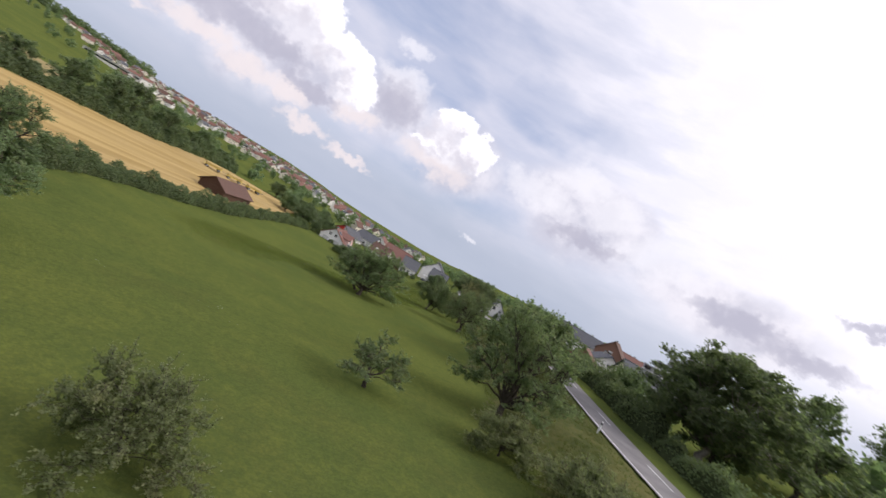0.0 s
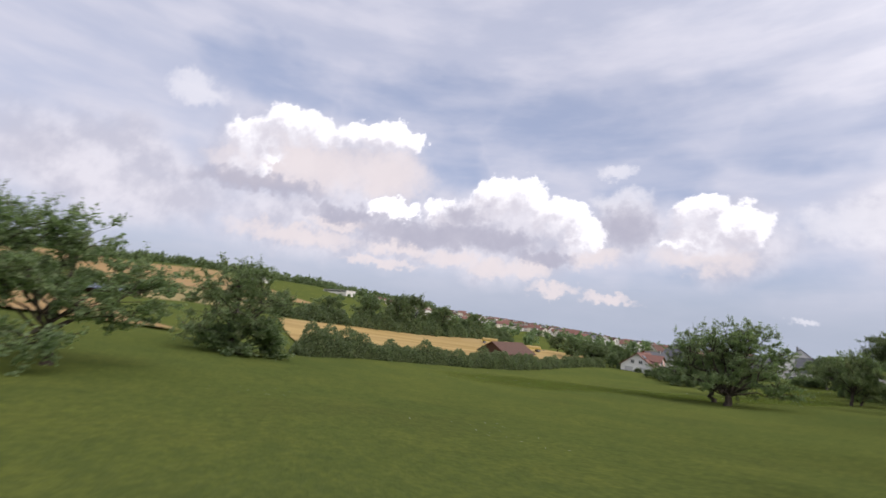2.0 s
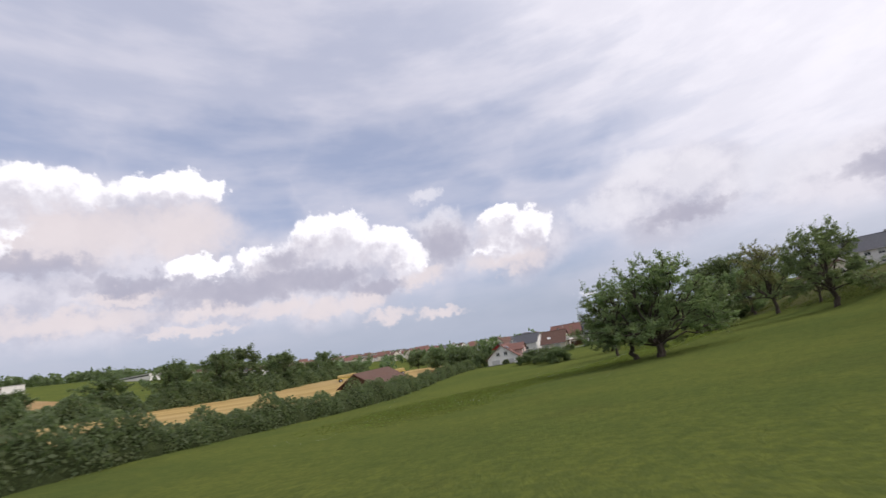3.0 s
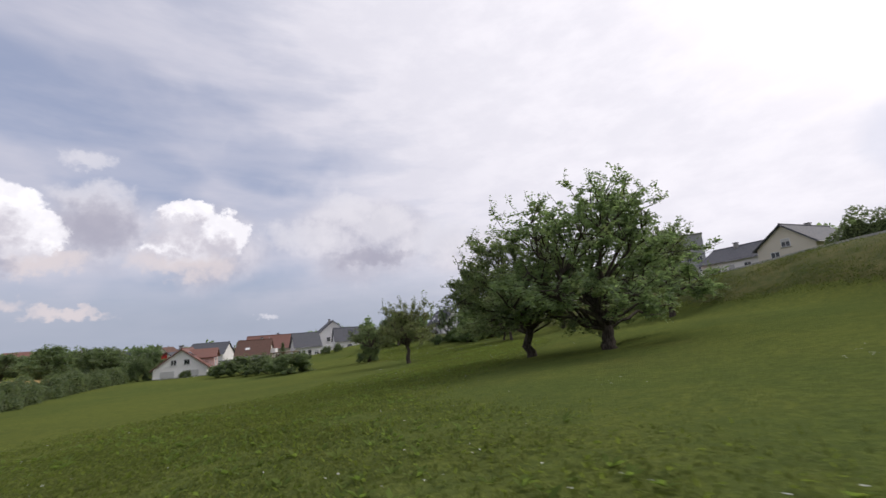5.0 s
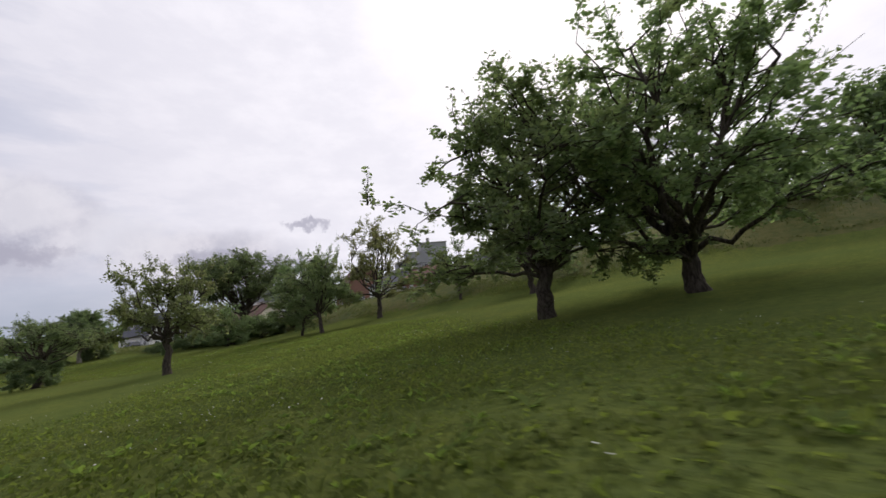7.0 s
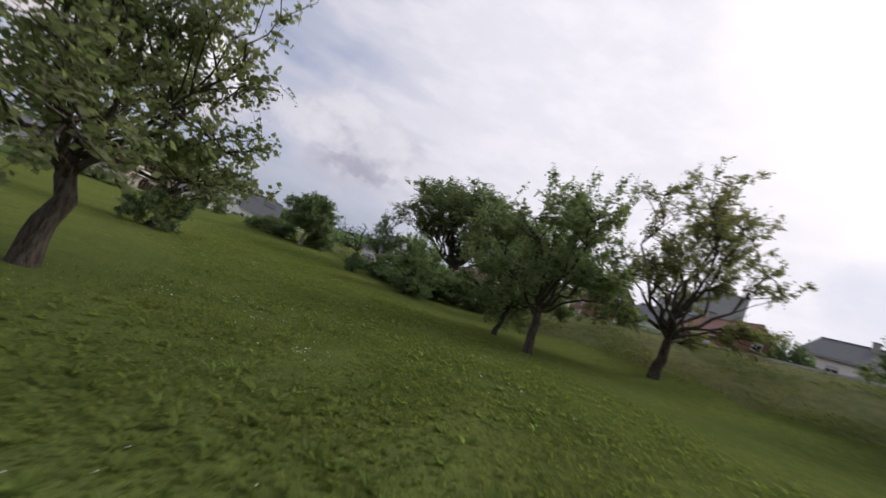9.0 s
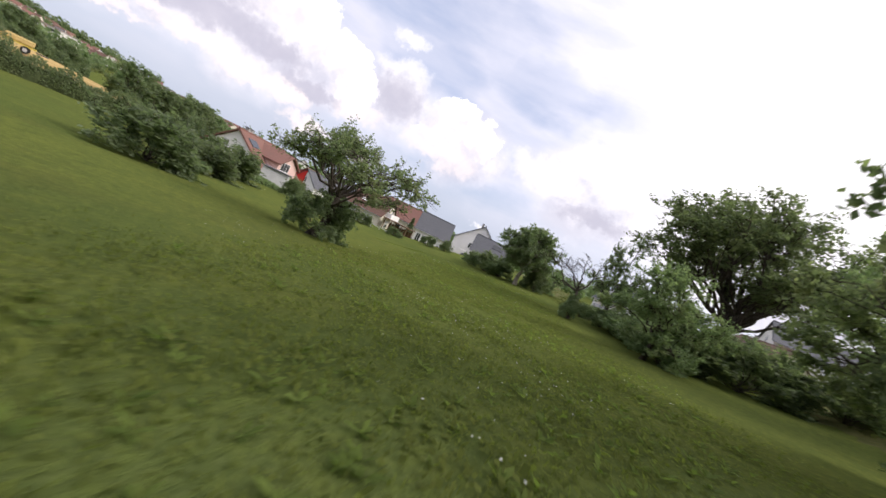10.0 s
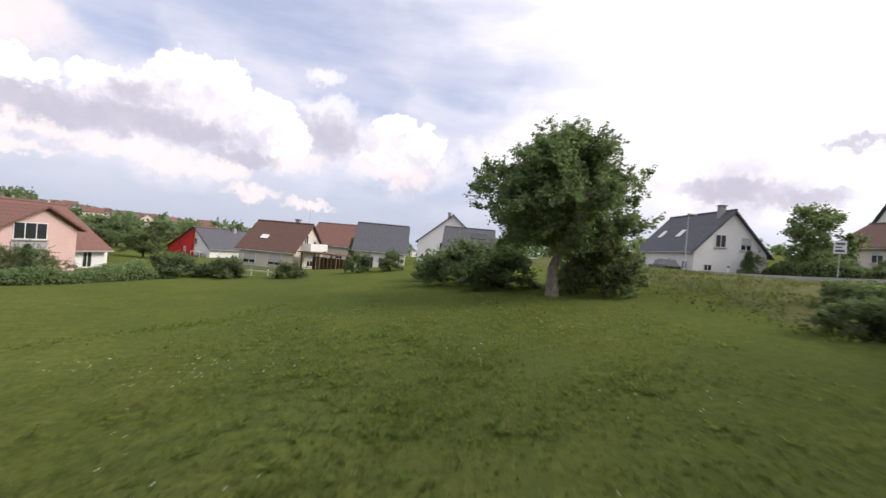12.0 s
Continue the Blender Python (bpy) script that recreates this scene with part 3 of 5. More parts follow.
def tree_meshes(name, seed, height, spread, fork, radius, lumps, clumps, leaves, leaf, bark, foliage, lean=0.0, clump=0.42,
                crown_low=None, dead=0, bare_twigs=0, shoots=0, lump=0.21, bush=False, droop=0.1, twiggy=True, dome=False):
    """Trunk with limbs; each limb carries a lump of twigs, and the leaves sit along the twigs. Returns both meshes."""
    rng = np.random.default_rng(seed)
    verts, faces = [], []
    low = crown_low if crown_low is not None else fork * 0.95
    top = np.array([lean * fork, 0.25 * lean * fork, fork])
    trunk = curve_between(rng, (0, 0, -0.3), top, 7, 0.05, 0.0)
    tube(verts, faces, trunk, np.linspace(radius * 1.2, radius * 0.75, 7) + radius * 0.5 * np.exp(-np.arange(7) * 1.6), 9)
    centres, sizes, highs = [], [], []
    for i in range(lumps):
        u = (i + rng.uniform(0.2, 0.8)) / lumps
        w = 2.39996 * i + rng.uniform(-0.5, 0.5)
        if bush:
            rr = spread / 2 * 0.72 * math.sqrt(max(0.0, 1 - u * u)) * rng.uniform(0.75, 1.1)
            z = height * (0.08 + 0.78 * u)
        else:
            rr = spread / 2 * 0.74 * math.sqrt(max(0.0, 1 - (((u - 0.45) / 0.60) ** 2 if dome else ((u - 0.25) / 0.78) ** 2))) * rng.uniform(0.72 if not dome else 0.86, 1.12)
            z = low + (height - low) * (0.10 + 0.80 * u) + rng.normal() * 0.04 * height
        c = np.array([top[0] * 1.2 + rr * math.cos(w), top[1] * 1.2 + rr * math.sin(w), z])
        if dome:
            h = 1 - 1.8 * (i + 0.5) / lumps
            g = math.sqrt(1 - h * h) * rng.uniform(0.85, 1.1)
            c = np.array([top[0] + 0.37 * spread * g * math.cos(w), top[1] + 0.37 * spread * g * math.sin(w), (height + low) / 2 + h * (height - low) * 0.39])
        if not bush and i % 4 == 3:
            c = c * (0.45, 0.45, 1.0) + (0, 0, 0.03 * height)
        size = spread * lump * rng.uniform(0.75, 1.25) * np.array([1.0, 1.0, 0.62])
        start = trunk[-1 - int(rng.integers(0, 2))] if not bush else trunk[int(rng.integers(2, 6))]
        limb = curve_between(rng, start, c, 8, 0.10, 0.28 if u < 0.5 else -0.08)
        r0 = radius * rng.uniform(0.30, 0.48)
        tube(verts, faces, limb, np.linspace(r0, r0 * 0.2, 8), 6)
        for k in range(max(4, clumps // lumps)):
            d = rng.normal(size=3)
            d /= np.linalg.norm(d)
            d[2] = d[2] * 0.9 + 0.1
            e = c + d * size * rng.uniform(0.25, 1.0) ** 0.5
            e[2] -= droop * height * max(0.0, np.hypot(e[0], e[1]) / (spread / 2) - 0.75)
            if bush:
                e[2] = max(e[2], 0.08)
            near = limb[int(np.clip(rng.normal(6.2, 1.2), 3, 7))]
            tw = curve_between(rng, near, e, 5, 0.08, 0.15)
            tube(verts, faces, tw if twiggy else tw[::2], np.linspace(min(r0 * 0.35, 0.03), 0.006, 5 if twiggy else 3), 4 if twiggy else 3)
            bare = rng.random() < dead / max(1, clumps)
            m = 7 + bare_twigs
            at = tw[1] + (tw[4] - tw[1]) * rng.random((m, 1)) ** 0.7
            step = rng.normal(size=(m, 3)) + d * 0.8 + (0, 0, 0.15)
            step *= (clump * rng.uniform(0.5, 1.25, m) / np.linalg.norm(step, axis=1))[:, None]
            for p, q in zip(at, at + step) if twiggy else ():
                tube(verts, faces, (p, q), (0.007, 0.003), 3)
            if not bare and leaves:
                per = int(leaves * rng.uniform(0.6, 1.35) / 7)
                j = np.repeat(np.arange(7), per)
                t = rng.uniform(0.1, 1.05, (len(j), 1))
                centres.append(at[j] + step[j] * t + rng.normal(size=(len(j), 3)) * leaf * 0.75)
                sizes.append(leaf * rng.uniform(0.6, 1.25, len(j)))
            if u > 0.35 and d[2] > 0.2:
                highs.append(e)
    # upright young shoots along the top
    for _ in range(shoots if highs else 0):
        e = highs[int(rng.integers(0, len(highs)))]
        tip = e + np.array([rng.normal() * 0.16, rng.normal() * 0.16, rng.uniform(0.3, 0.95)])
        tube(verts, faces, curve_between(rng, e, tip, 4, 0.06, 0.0), (0.011, 0.009, 0.006, 0.003), 3)
        if leaves:
            m = 16
            centres.append(e + (tip - e) * rng.random((m, 1)) + rng.normal(size=(m, 3)) * leaf * 0.8)
            sizes.append(leaf * rng.uniform(0.6, 1.1, m))
    verts = np.array(verts)
    spots = np.concatenate(centres) if centres else verts
    mid_xy = np.percentile(spots[:, :2], 50, axis=0) * 0.6
    fx = spread / 2 / np.percentile(np.hypot(*(spots[:, :2] - mid_xy).T), 97)
    fz = height / np.percentile(spots[:, 2], 99.3)
    wood = mesh_of(name + "_wood", verts * (fx, fx, fz), faces, bark, True)
    if not centres:
        return wood, None
    v, t = leaf_cards(rng, spots * (fx, fx, fz), np.concatenate(sizes))
    return wood, fast_mesh(name + "_leaves", v, t, foliage)


KINDS = {}


def tree_kind(key, category, **spec):
    KINDS[key] = (category, tree_meshes(key, **spec), spec["height"], spec["spread"])


def tree(key, name, x, y, height, width, turn, label, group="", sink=0.0, cat=""):
    """One tree of a kind, stretched to its own height and width, standing on the land."""
    category, (wood, crown), h0, w0 = KINDS[key]
    m = Matrix.Translation((x, y, float(land(x, y)) - sink)) @ pose(0, 0, 0, 0, 0, turn)
    ob = thing(name, m, label, cat or category, group)
    wide, deep = width if isinstance(width, tuple) else (width, width)
    ob.scale = (wide / w0, deep / w0, height / h0)
    part("trunk", wood, None, ob)
    if crown is not None:
        part("crown", crown, None, ob)
    return ob


tree_kind("apple_round", "apple tree", seed=3, height=7.0, spread=8.0, fork=1.6, radius=0.20, lumps=16, clumps=224, leaves=125, leaf=0.08, bark=BARK, foliage=LEAF_APPLE, lean=0.12, crown_low=0.9, shoots=90)
tree_kind("apple_tall", "apple tree", seed=8, height=8.5, spread=9.0, fork=1.1, radius=0.25, lumps=22, clumps=308, leaves=135, leaf=0.08, bark=BARK, foliage=LEAF_APPLE, crown_low=1.0, shoots=130, lump=0.19)
tree_kind("apple_lean", "apple tree", seed=15, height=6.0, spread=7.0, fork=1.6, radius=0.16, lumps=14, clumps=196, leaves=125, leaf=0.078, bark=BARK, foliage=LEAF_APPLE, lean=0.3, crown_low=0.9, shoots=80)
tree_kind("apple_open", "apple tree", seed=21, height=6.0, spread=6.5, fork=1.7, radius=0.17, lumps=12, clumps=150, leaves=125, leaf=0.068, bark=BARK, foliage=LEAF_APPLE, lean=-0.2, dead=34, bare_twigs=3, shoots=60, lump=0.19, crown_low=1.6)
tree_kind("pear_dry", "pear tree", seed=27, height=10.0, spread=8.5, fork=2.2, radius=0.22, lumps=19, clumps=260, leaves=125, leaf=0.075, bark=BARK, foliage=LEAF_DRY, dead=26, bare_twigs=1, crown_low=1.4, shoots=50, lump=0.18)
tree_kind("ash_big", "ash tree", seed=33, height=13.0, spread=13.0, fork=3.0, radius=0.34, lumps=32, clumps=480, leaves=115, leaf=0.12, bark=BARK, foliage=LEAF_DARK, clump=0.75, crown_low=4.0, lump=0.15, shoots=10, dome=True)
tree_kind("dome_dense", "willow tree", seed=38, height=7.8, spread=8.0, fork=1.5, radius=0.20, lumps=26, clumps=364, leaves=165, leaf=0.100, bark=PALE_BARK, foliage=LEAF_DARK, clump=0.50, crown_low=0.6, shoots=16, dome=True)
tree_kind("willow", "willow tree", seed=38, height=7.8, spread=8.0, fork=2.6, radius=0.24, lumps=36, clumps=540, leaves=150, leaf=0.100, bark=PALE_BARK, foliage=LEAF_DARK, clump=0.50, crown_low=1.2, shoots=16, dome=True)
tree_kind("apple_umbrella", "apple tree", seed=23, height=5.2, spread=7.8, fork=2.2, radius=0.19, lumps=18, clumps=230, leaves=110, leaf=0.07, bark=BARK, foliage=LEAF_APPLE, lean=0.12, dead=60, bare_twigs=2, shoots=40, lump=0.15, crown_low=2.7)


def dead_wood(name, seed, limbs, radius, bark):
    """A bare trunk with the given limbs (knee and tip), each with crooked branches and arching twigs."""
    rng = np.random.default_rng(seed)
    verts, faces = [], []
    fork = np.array([-0.15, 0.05, 1.9])
    tube(verts, faces, curve_between(rng, (0, 0, -0.3), fork, 7, 0.06, 0.0), np.linspace(radius * 1.3, radius * 0.8, 7), 9)

    def grow(a, b, r, level):
        path = curve_between(rng, a, b, 7, 0.13, 0.16)
        tube(verts, faces, path, np.linspace(r, max(0.004, r * 0.35), 7), 6 if level < 2 else 4)
        if level == 3:
            return
        long = np.linalg.norm(b - a)
        for _ in range((7, 6, 5)[level]):
            p = path[int(rng.integers(2, 7))]
            d = (b - a) / long * 0.55 + rng.normal(size=3) * (0.62, 0.62, 0.5)
            d[2] += 0.12 if level < 1 else -0.08
            grow(p, p + d / np.linalg.norm(d) * long * rng.uniform(0.32, 0.62), max(0.005, r * 0.42), level + 1)
    for knee, tip in limbs:
        knee, tip = np.array(knee), np.array(tip)
        tube(verts, faces, curve_between(rng, fork, knee, 6, 0.08, 0.12), np.linspace(radius * 0.6, radius * 0.42, 6), 7)
        grow(knee, tip, radius * 0.42, 0)
    return mesh_of(name, np.array(verts), faces, bark, True)


tree_kind("apple_high", "apple tree", seed=29, height=5.7, spread=6.8, fork=1.9, radius=0.18, lumps=16, clumps=200, leaves=78, leaf=0.075, bark=BARK, foliage=LEAF_PALE, lean=0.1, crown_low=1.4, shoots=70, lump=0.19)
tree_kind("shrub", "shrub", seed=50, height=3.0, spread=4.0, fork=0.3, radius=0.06, lumps=15, clumps=105, leaves=62, leaf=0.115, bark=BARK, foliage=LEAF_DARK, clump=0.38, shoots=40, bush=True, twiggy=False)
tree_kind("shrub_pale", "shrub", seed=57, height=3.2, spread=5.0, fork=0.6, radius=0.06, lumps=17, clumps=200, leaves=110, leaf=0.060, bark=BARK, foliage=LEAF_PALE, clump=0.40, shoots=70, lump=0.19, crown_low=0.1, droop=0.2)
tree_kind("shrub_purple", "shrub", seed=61, height=3.0, spread=3.0, fork=0.4, radius=0.07, lumps=8, clumps=80, leaves=90, leaf=0.08, bark=BARK, foliage=LEAF_PURPLE, clump=0.34, bush=True, twiggy=False)
tree_kind("field_tree", "broadleaf tree", seed=66, height=11.0, spread=9.0, fork=2.0, radius=0.24, lumps=20, clumps=130, leaves=52, leaf=0.27, bark=BARK, foliage=LEAF_DARK, clump=0.85, crown_low=0.3, lump=0.2, twiggy=False, dome=True)


def conifer_meshes(seed, height, spread):
    """A spruce: tiers of drooping boughs set with short needle sprays."""
    rng = np.random.default_rng(seed)
    verts, faces = [], []
    tube(verts, faces, [(0, 0, -0.2), (0, 0, height * 0.5), (0, 0, height)], (0.14, 0.08, 0.015), 7)
    centres = []
    for k in range(26):
        z = 0.3 + (height - 0.4) * (k / 26.0)
        reach = spread / 2 * (1 - k / 26.0) ** 0.85 + 0.1
        for i in range(9):
            w = rng.uniform(0, 2 * math.pi)
            end = np.array([reach * math.cos(w), reach * math.sin(w), z - 0.22 * reach])
            tube(verts, faces, [(0, 0, z), end * (0.5, 0.5, 1) + (0, 0, 0.12 * reach), end], (0.02, 0.014, 0.005), 3)
            t = rng.random((26, 1)) ** 0.6
            centres.append(np.array([0, 0, z]) + (end - (0, 0, z)) * t + rng.normal(size=(26, 3)) * 0.09)
    v, t = leaf_cards(rng, np.concatenate(centres), rng.uniform(0.06, 0.13, 26 * 26 * 9), 0.6)
    return mesh_of("spruce_wood", verts, faces, BARK, True), fast_mesh("spruce_leaves", v, t, LEAF_DARK)


KINDS["spruce"] = ("spruce tree", conifer_meshes(71, 6.0, 2.8), 6.0, 2.8)

# the old orchard on the meadow
tree("apple_tall", "apple_tree", -4.4, -55.6, 8.6, (12.2, 10.4), 0, "big spreading old apple tree on the open meadow", "orchard")
tree("apple_round", "apple_tree", -6.2, -51.5, 6.9, 9.6, 200, "leaning apple tree beside a bigger one", "orchard")
tree("apple_high", "apple_tree", -7.3, -30.8, 6.2, 6.6, 120, "leafy apple tree on the meadow", "orchard")
tree("apple_umbrella", "apple_tree", -7.5, -13.4, 5.0, 7.8, 0, "half-bare old apple tree growing out of a bush", "orchard")
tree("shrub", "bush", -7.5, -13.4, 2.1, 3.1, 30, "dense dark bush round the foot of an old apple tree")
tree("apple_lean", "apple_tree", 6.5, -27.9, 7.2, 7.2, 60, "upright apple tree with sparse top shoots near the bank", "orchard")
tree("apple_round", "apple_tree", 14.8, -17.4, 7.6, 7.4, 150, "leafy apple tree in front of the bank", "orchard")
tree("pear_dry", "pear_tree", 14.3, -28.0, 9.8, 8.4, 20, "tall pear tree with browning leaves", "orchard")
tree("apple_open", "apple_tree", 15.8, -36.5, 5.7, 5.6, 210, "small crooked apple tree with an open crown", "orchard")
tree("apple_round", "apple_tree", 13.8, -44.2, 8.5, 8.9, 40, "dark apple tree with a straight trunk", "orchard")
tree("ash_big", "ash_tree", 16.8, -1.8, 10.9, 14.2, 0, "tall round ash tree with a lacy dark crown")
tree("willow", "willow_tree", 5.2, 16.0, 6.7, 6.8, 70, "dense dome-shaped tree with a pale trunk")
stump = thing("dead_tree", Matrix.Translation((6.8, -2.8, float(land(6.8, -2.8)))), "bare dead fruit tree with bent arching twigs", "dead tree")
part("trunk", dead_wood("dead_fruit_tree", 44, (((-0.9, 1.1, 2.0), (-1.9, 2.1, 3.2)), ((-0.7, 0.2, 2.6), (-1.6, -0.3, 3.1)), ((-0.3, -0.4, 2.8), (-0.7, -1.0, 3.8)), ((0.5, 0.4, 2.7), (0.9, 0.9, 4.0)), ((-0.6, 0.8, 2.1), (-1.4, 1.0, 2.0)), ((0.4, 1.0, 2.4), (0.0, 2.8, 2.9))), 0.11, BARK), None, stump)
tree("apple_open", "apple_tree", 9.8, -0.4, 6.8, 5.0, 300, "half-dead dark tree with drooping bare twigs", "orchard")
for x, y, h, w in ((8.8, -12.2, 1.5, 3.6), (9.6, -10.4, 1.7, 4.4), (9.6, -7.6, 1.7, 4.4), (10.2, -4.6, 1.9, 4.8), (10.6, -1.0, 1.3, 4.2), (12.6, -11.8, 2.2, 5.0), (14.8, -8.6, 2.4, 5.0), (13.0, -4.0, 2.6, 5.2), (6.6, -3.0, 1.7, 1.5), (9.2, 3.0, 1.1, 1.7), (9.9, 5.4, 1.0, 1.6), (10.4, 6.8, 1.1, 1.8), (9.5, 7.4, 0.8, 1.4), (11.6, 9.0, 0.9, 1.6), (12.4, 10.6, 0.8, 1.5), (8.6, 4.4, 0.8, 1.3), (15.6, -13.6, 2.0, 4.6), (12.2, 3.0, 1.3, 3.6)):
    tree("shrub", "bush", x, y, h, w, x * 70, "dark thicket of brambles and hazel under the ash", "thicket")
tree("apple_lean", "apple_tree", 8.0, -12.2, 4.3, 5.4, 250, "slanting apple tree above the thicket", "orchard")
tree("apple_lean", "apple_tree", 7.7, -24.1, 5.4, 5.6, 20, "small slanting apple tree behind a taller one", "orchard")
tree("shrub_pale", "bush", 2.3, -116.9, 2.5, 3.7, 15, "pale yellow-green round bush on the meadow")
tree("apple_open", "apple_tree", 5.9, -101.4, 3.4, 5.4, 80, "low bare-limbed young fruit tree", "orchard")
tree("apple_tall", "apple_tree", 15.5, -94.0, 8.4, 9.4, 170, "tall dense fruit tree beside the road", "orchard")
tree("shrub_pale", "bush", 14.4, -102.6, 2.4, 5.0, 50, "loose yellowish scrub below the roadside trees")
tree("shrub_pale", "bush", 17.4, -107.0, 2.6, 5.6, 80, "loose yellowish scrub below the roadside trees")
tree("dome_dense", "maple_tree", 40.0, -80.0, 12.5, 17.0, 90, "massive dark green tree across the road", cat="maple tree")
tree("field_tree", "lime_tree", 53.0, -77.0, 8.0, 12.0, 20, "broad dark tree behind the road")
tree("apple_lean", "apple_tree", -13.6, -115.6, 5.4, 6.6, 40, "leaning apple tree at the lower meadow edge", "orchard")
tree("apple_open", "apple_tree", -17.5, -111.2, 5.4, 6.0, 140, "thin-crowned apple tree at the lower meadow edge", "orchard")
tree("apple_lean", "apple_tree", -15.2, -108.3, 4.6, 5.8, 320, "bent apple tree with a crooked trunk", "orchard")
tree("apple_round", "apple_tree", -26.8, -97.8, 5.9, 7.6, 10, "round bushy tree at the end of the hedge", "orchard")
tree("shrub", "bush", -26.4, -97.2, 2.6, 6.0, 45, "dark undergrowth at the end of the hedge")
for x, y, h, w in ((33.6, -98, 3.4, 5.6), (33.8, -104, 3.8, 6.0), (34.6, -110, 3.6, 6.2), (36.4, -117, 4.2, 7.0), (40.0, -108, 4.0, 7.0), (41.5, -98, 4.0, 7.0)):
    tree("shrub", "bush", x, y, h, w, y * 29, "dark undergrowth below the trees across the road", "roadside undergrowth")

# ---- hedges ----


def hedge(name, path, height, width, per_metre, leaf, mat, label, seed, category="hedge"):
    """A clipped-out row of bushes: a lumpy sheet, coloured dark as inner shade, under a coat of leaves with an uneven
    top.
    """
    rng = np.random.default_rng(seed)
    path = np.array(path, float)
    seg = np.linalg.norm(np.diff(path, axis=0), axis=1)
    along = np.concatenate([[0], np.cumsum(seg)])
    total = along[-1]

    def at(s):
        return np.stack([np.interp(s, along, path[:, 0]), np.interp(s, along, path[:, 1])], -1)

    ph = rng.uniform(0, 6.28, 6)

    def tall(s):
        return height * (0.82 + 0.16 * np.sin(s * 0.9 + ph[0]) + 0.13 * np.sin(s * 0.37 + ph[1]) + 0.10 * np.sin(s * 2.1 + ph[2]) + 0.10 * np.sin(s * 0.13 + ph[3]))

    def ends(s):
        return np.sqrt(np.clip(np.minimum(s + 0.15, total - s + 0.15) / 2.2, 0.05, 1.0))

    n = int(total * per_metre)
    s = rng.uniform(0, total, n)
    d = (at(s + 0.2) - at(s - 0.2))
    d /= np.linalg.norm(d, axis=1)[:, None] + 1e-9
    side = np.stack([-d[:, 1], d[:, 0]], -1)
    w = rng.uniform(0, math.pi, n)
    r = 1.0 - np.abs(rng.normal(0, 0.13, n)) + 0.10 * np.sin(s * 1.7 + w * 3 + ph[4])
    off = np.cos(w) * r * ends(s) * width / 2 * (0.85 + 0.2 * np.sin(s * 0.8 + ph[5]))
    xy = at(s) + side * off[:, None]
    z = land(xy[:, 0], xy[:, 1]) + np.maximum(0.05, np.sin(w) ** 0.7 * r * tall(s) * ends(s) + rng.normal(0, 0.08, n))
    ob = thing(name, Matrix.Identity(4), label, category)
    v, t = leaf_cards(rng, np.column_stack([xy, z]), leaf * rng.uniform(0.6, 1.3, n), 0.5)
    part("foliage", fast_mesh("hedge_leaves", v, t, mat), None, ob)
    # closed sheet under the leaves, its dark colour painted as the hedge's inner shade
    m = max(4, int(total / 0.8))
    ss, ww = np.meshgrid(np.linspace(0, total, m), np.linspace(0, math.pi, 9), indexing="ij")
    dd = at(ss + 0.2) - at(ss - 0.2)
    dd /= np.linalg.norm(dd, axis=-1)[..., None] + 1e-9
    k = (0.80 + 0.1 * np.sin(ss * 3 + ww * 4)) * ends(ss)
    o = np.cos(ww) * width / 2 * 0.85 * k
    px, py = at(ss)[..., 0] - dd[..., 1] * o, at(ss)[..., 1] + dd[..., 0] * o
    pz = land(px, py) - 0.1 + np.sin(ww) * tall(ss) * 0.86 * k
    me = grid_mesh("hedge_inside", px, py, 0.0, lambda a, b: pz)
    me.materials.append(HEDGE_SHADE)
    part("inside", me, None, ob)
    return ob


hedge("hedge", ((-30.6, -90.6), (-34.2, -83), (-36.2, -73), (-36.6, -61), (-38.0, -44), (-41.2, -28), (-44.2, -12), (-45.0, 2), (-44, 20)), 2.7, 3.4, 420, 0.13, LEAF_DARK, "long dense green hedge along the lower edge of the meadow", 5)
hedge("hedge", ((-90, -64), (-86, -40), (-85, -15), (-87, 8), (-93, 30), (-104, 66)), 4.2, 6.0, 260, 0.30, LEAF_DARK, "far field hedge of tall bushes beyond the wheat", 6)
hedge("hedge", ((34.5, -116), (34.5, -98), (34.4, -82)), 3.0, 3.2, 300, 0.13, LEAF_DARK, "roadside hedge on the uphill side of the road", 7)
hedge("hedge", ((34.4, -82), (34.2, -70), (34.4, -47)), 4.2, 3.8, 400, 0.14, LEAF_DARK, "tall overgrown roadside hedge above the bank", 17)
hedge("hedge", ((34.0, 44.0), (35.0, 39.0), (35.0, 28.0), (35.0, 18.0)), 2.6, 2.4, 300, 0.13, LEAF_DARK, "tall dark garden hedge beside the road", 8)
hedge("hedge", ((-29, 14), (-25, 19), (-22.5, 26), (-22.5, 32)), 1.1, 2.2, 420, 0.10, LEAF_APPLE, "low garden hedge along the top of the meadow", 9)

for x, y, h, w, k in ((-88, -24, 10.0, 11, 0), (-92, -14, 11.0, 12, 1), (-88, -4, 9.0, 10, 2), (-94, 4, 8.5, 10, 3), (-93, 22, 9.0, 10, 4), (-89, -34, 8.5, 10, 15), (-90, -46, 6.5, 9, 16), (-92, 14, 6.0, 8, 5),
                      (-100, 46, 6.5, 9, 6), (-104, 60, 6, 9, 7), (-96, -56, 5.5, 8, 8), (-80, 66, 7, 9, 9), (-70, 58, 6, 8, 10), (-62, 52, 6, 9, 11), (-54, 40, 6.5, 10, 12), (-50, 28, 6, 9, 13), (-58, 30, 7, 9, 14)):
    tree("field_tree", "field_tree", x, y, h, w, 47 * k, "leafy dark green tree in the field hedge", "hedgerow trees")
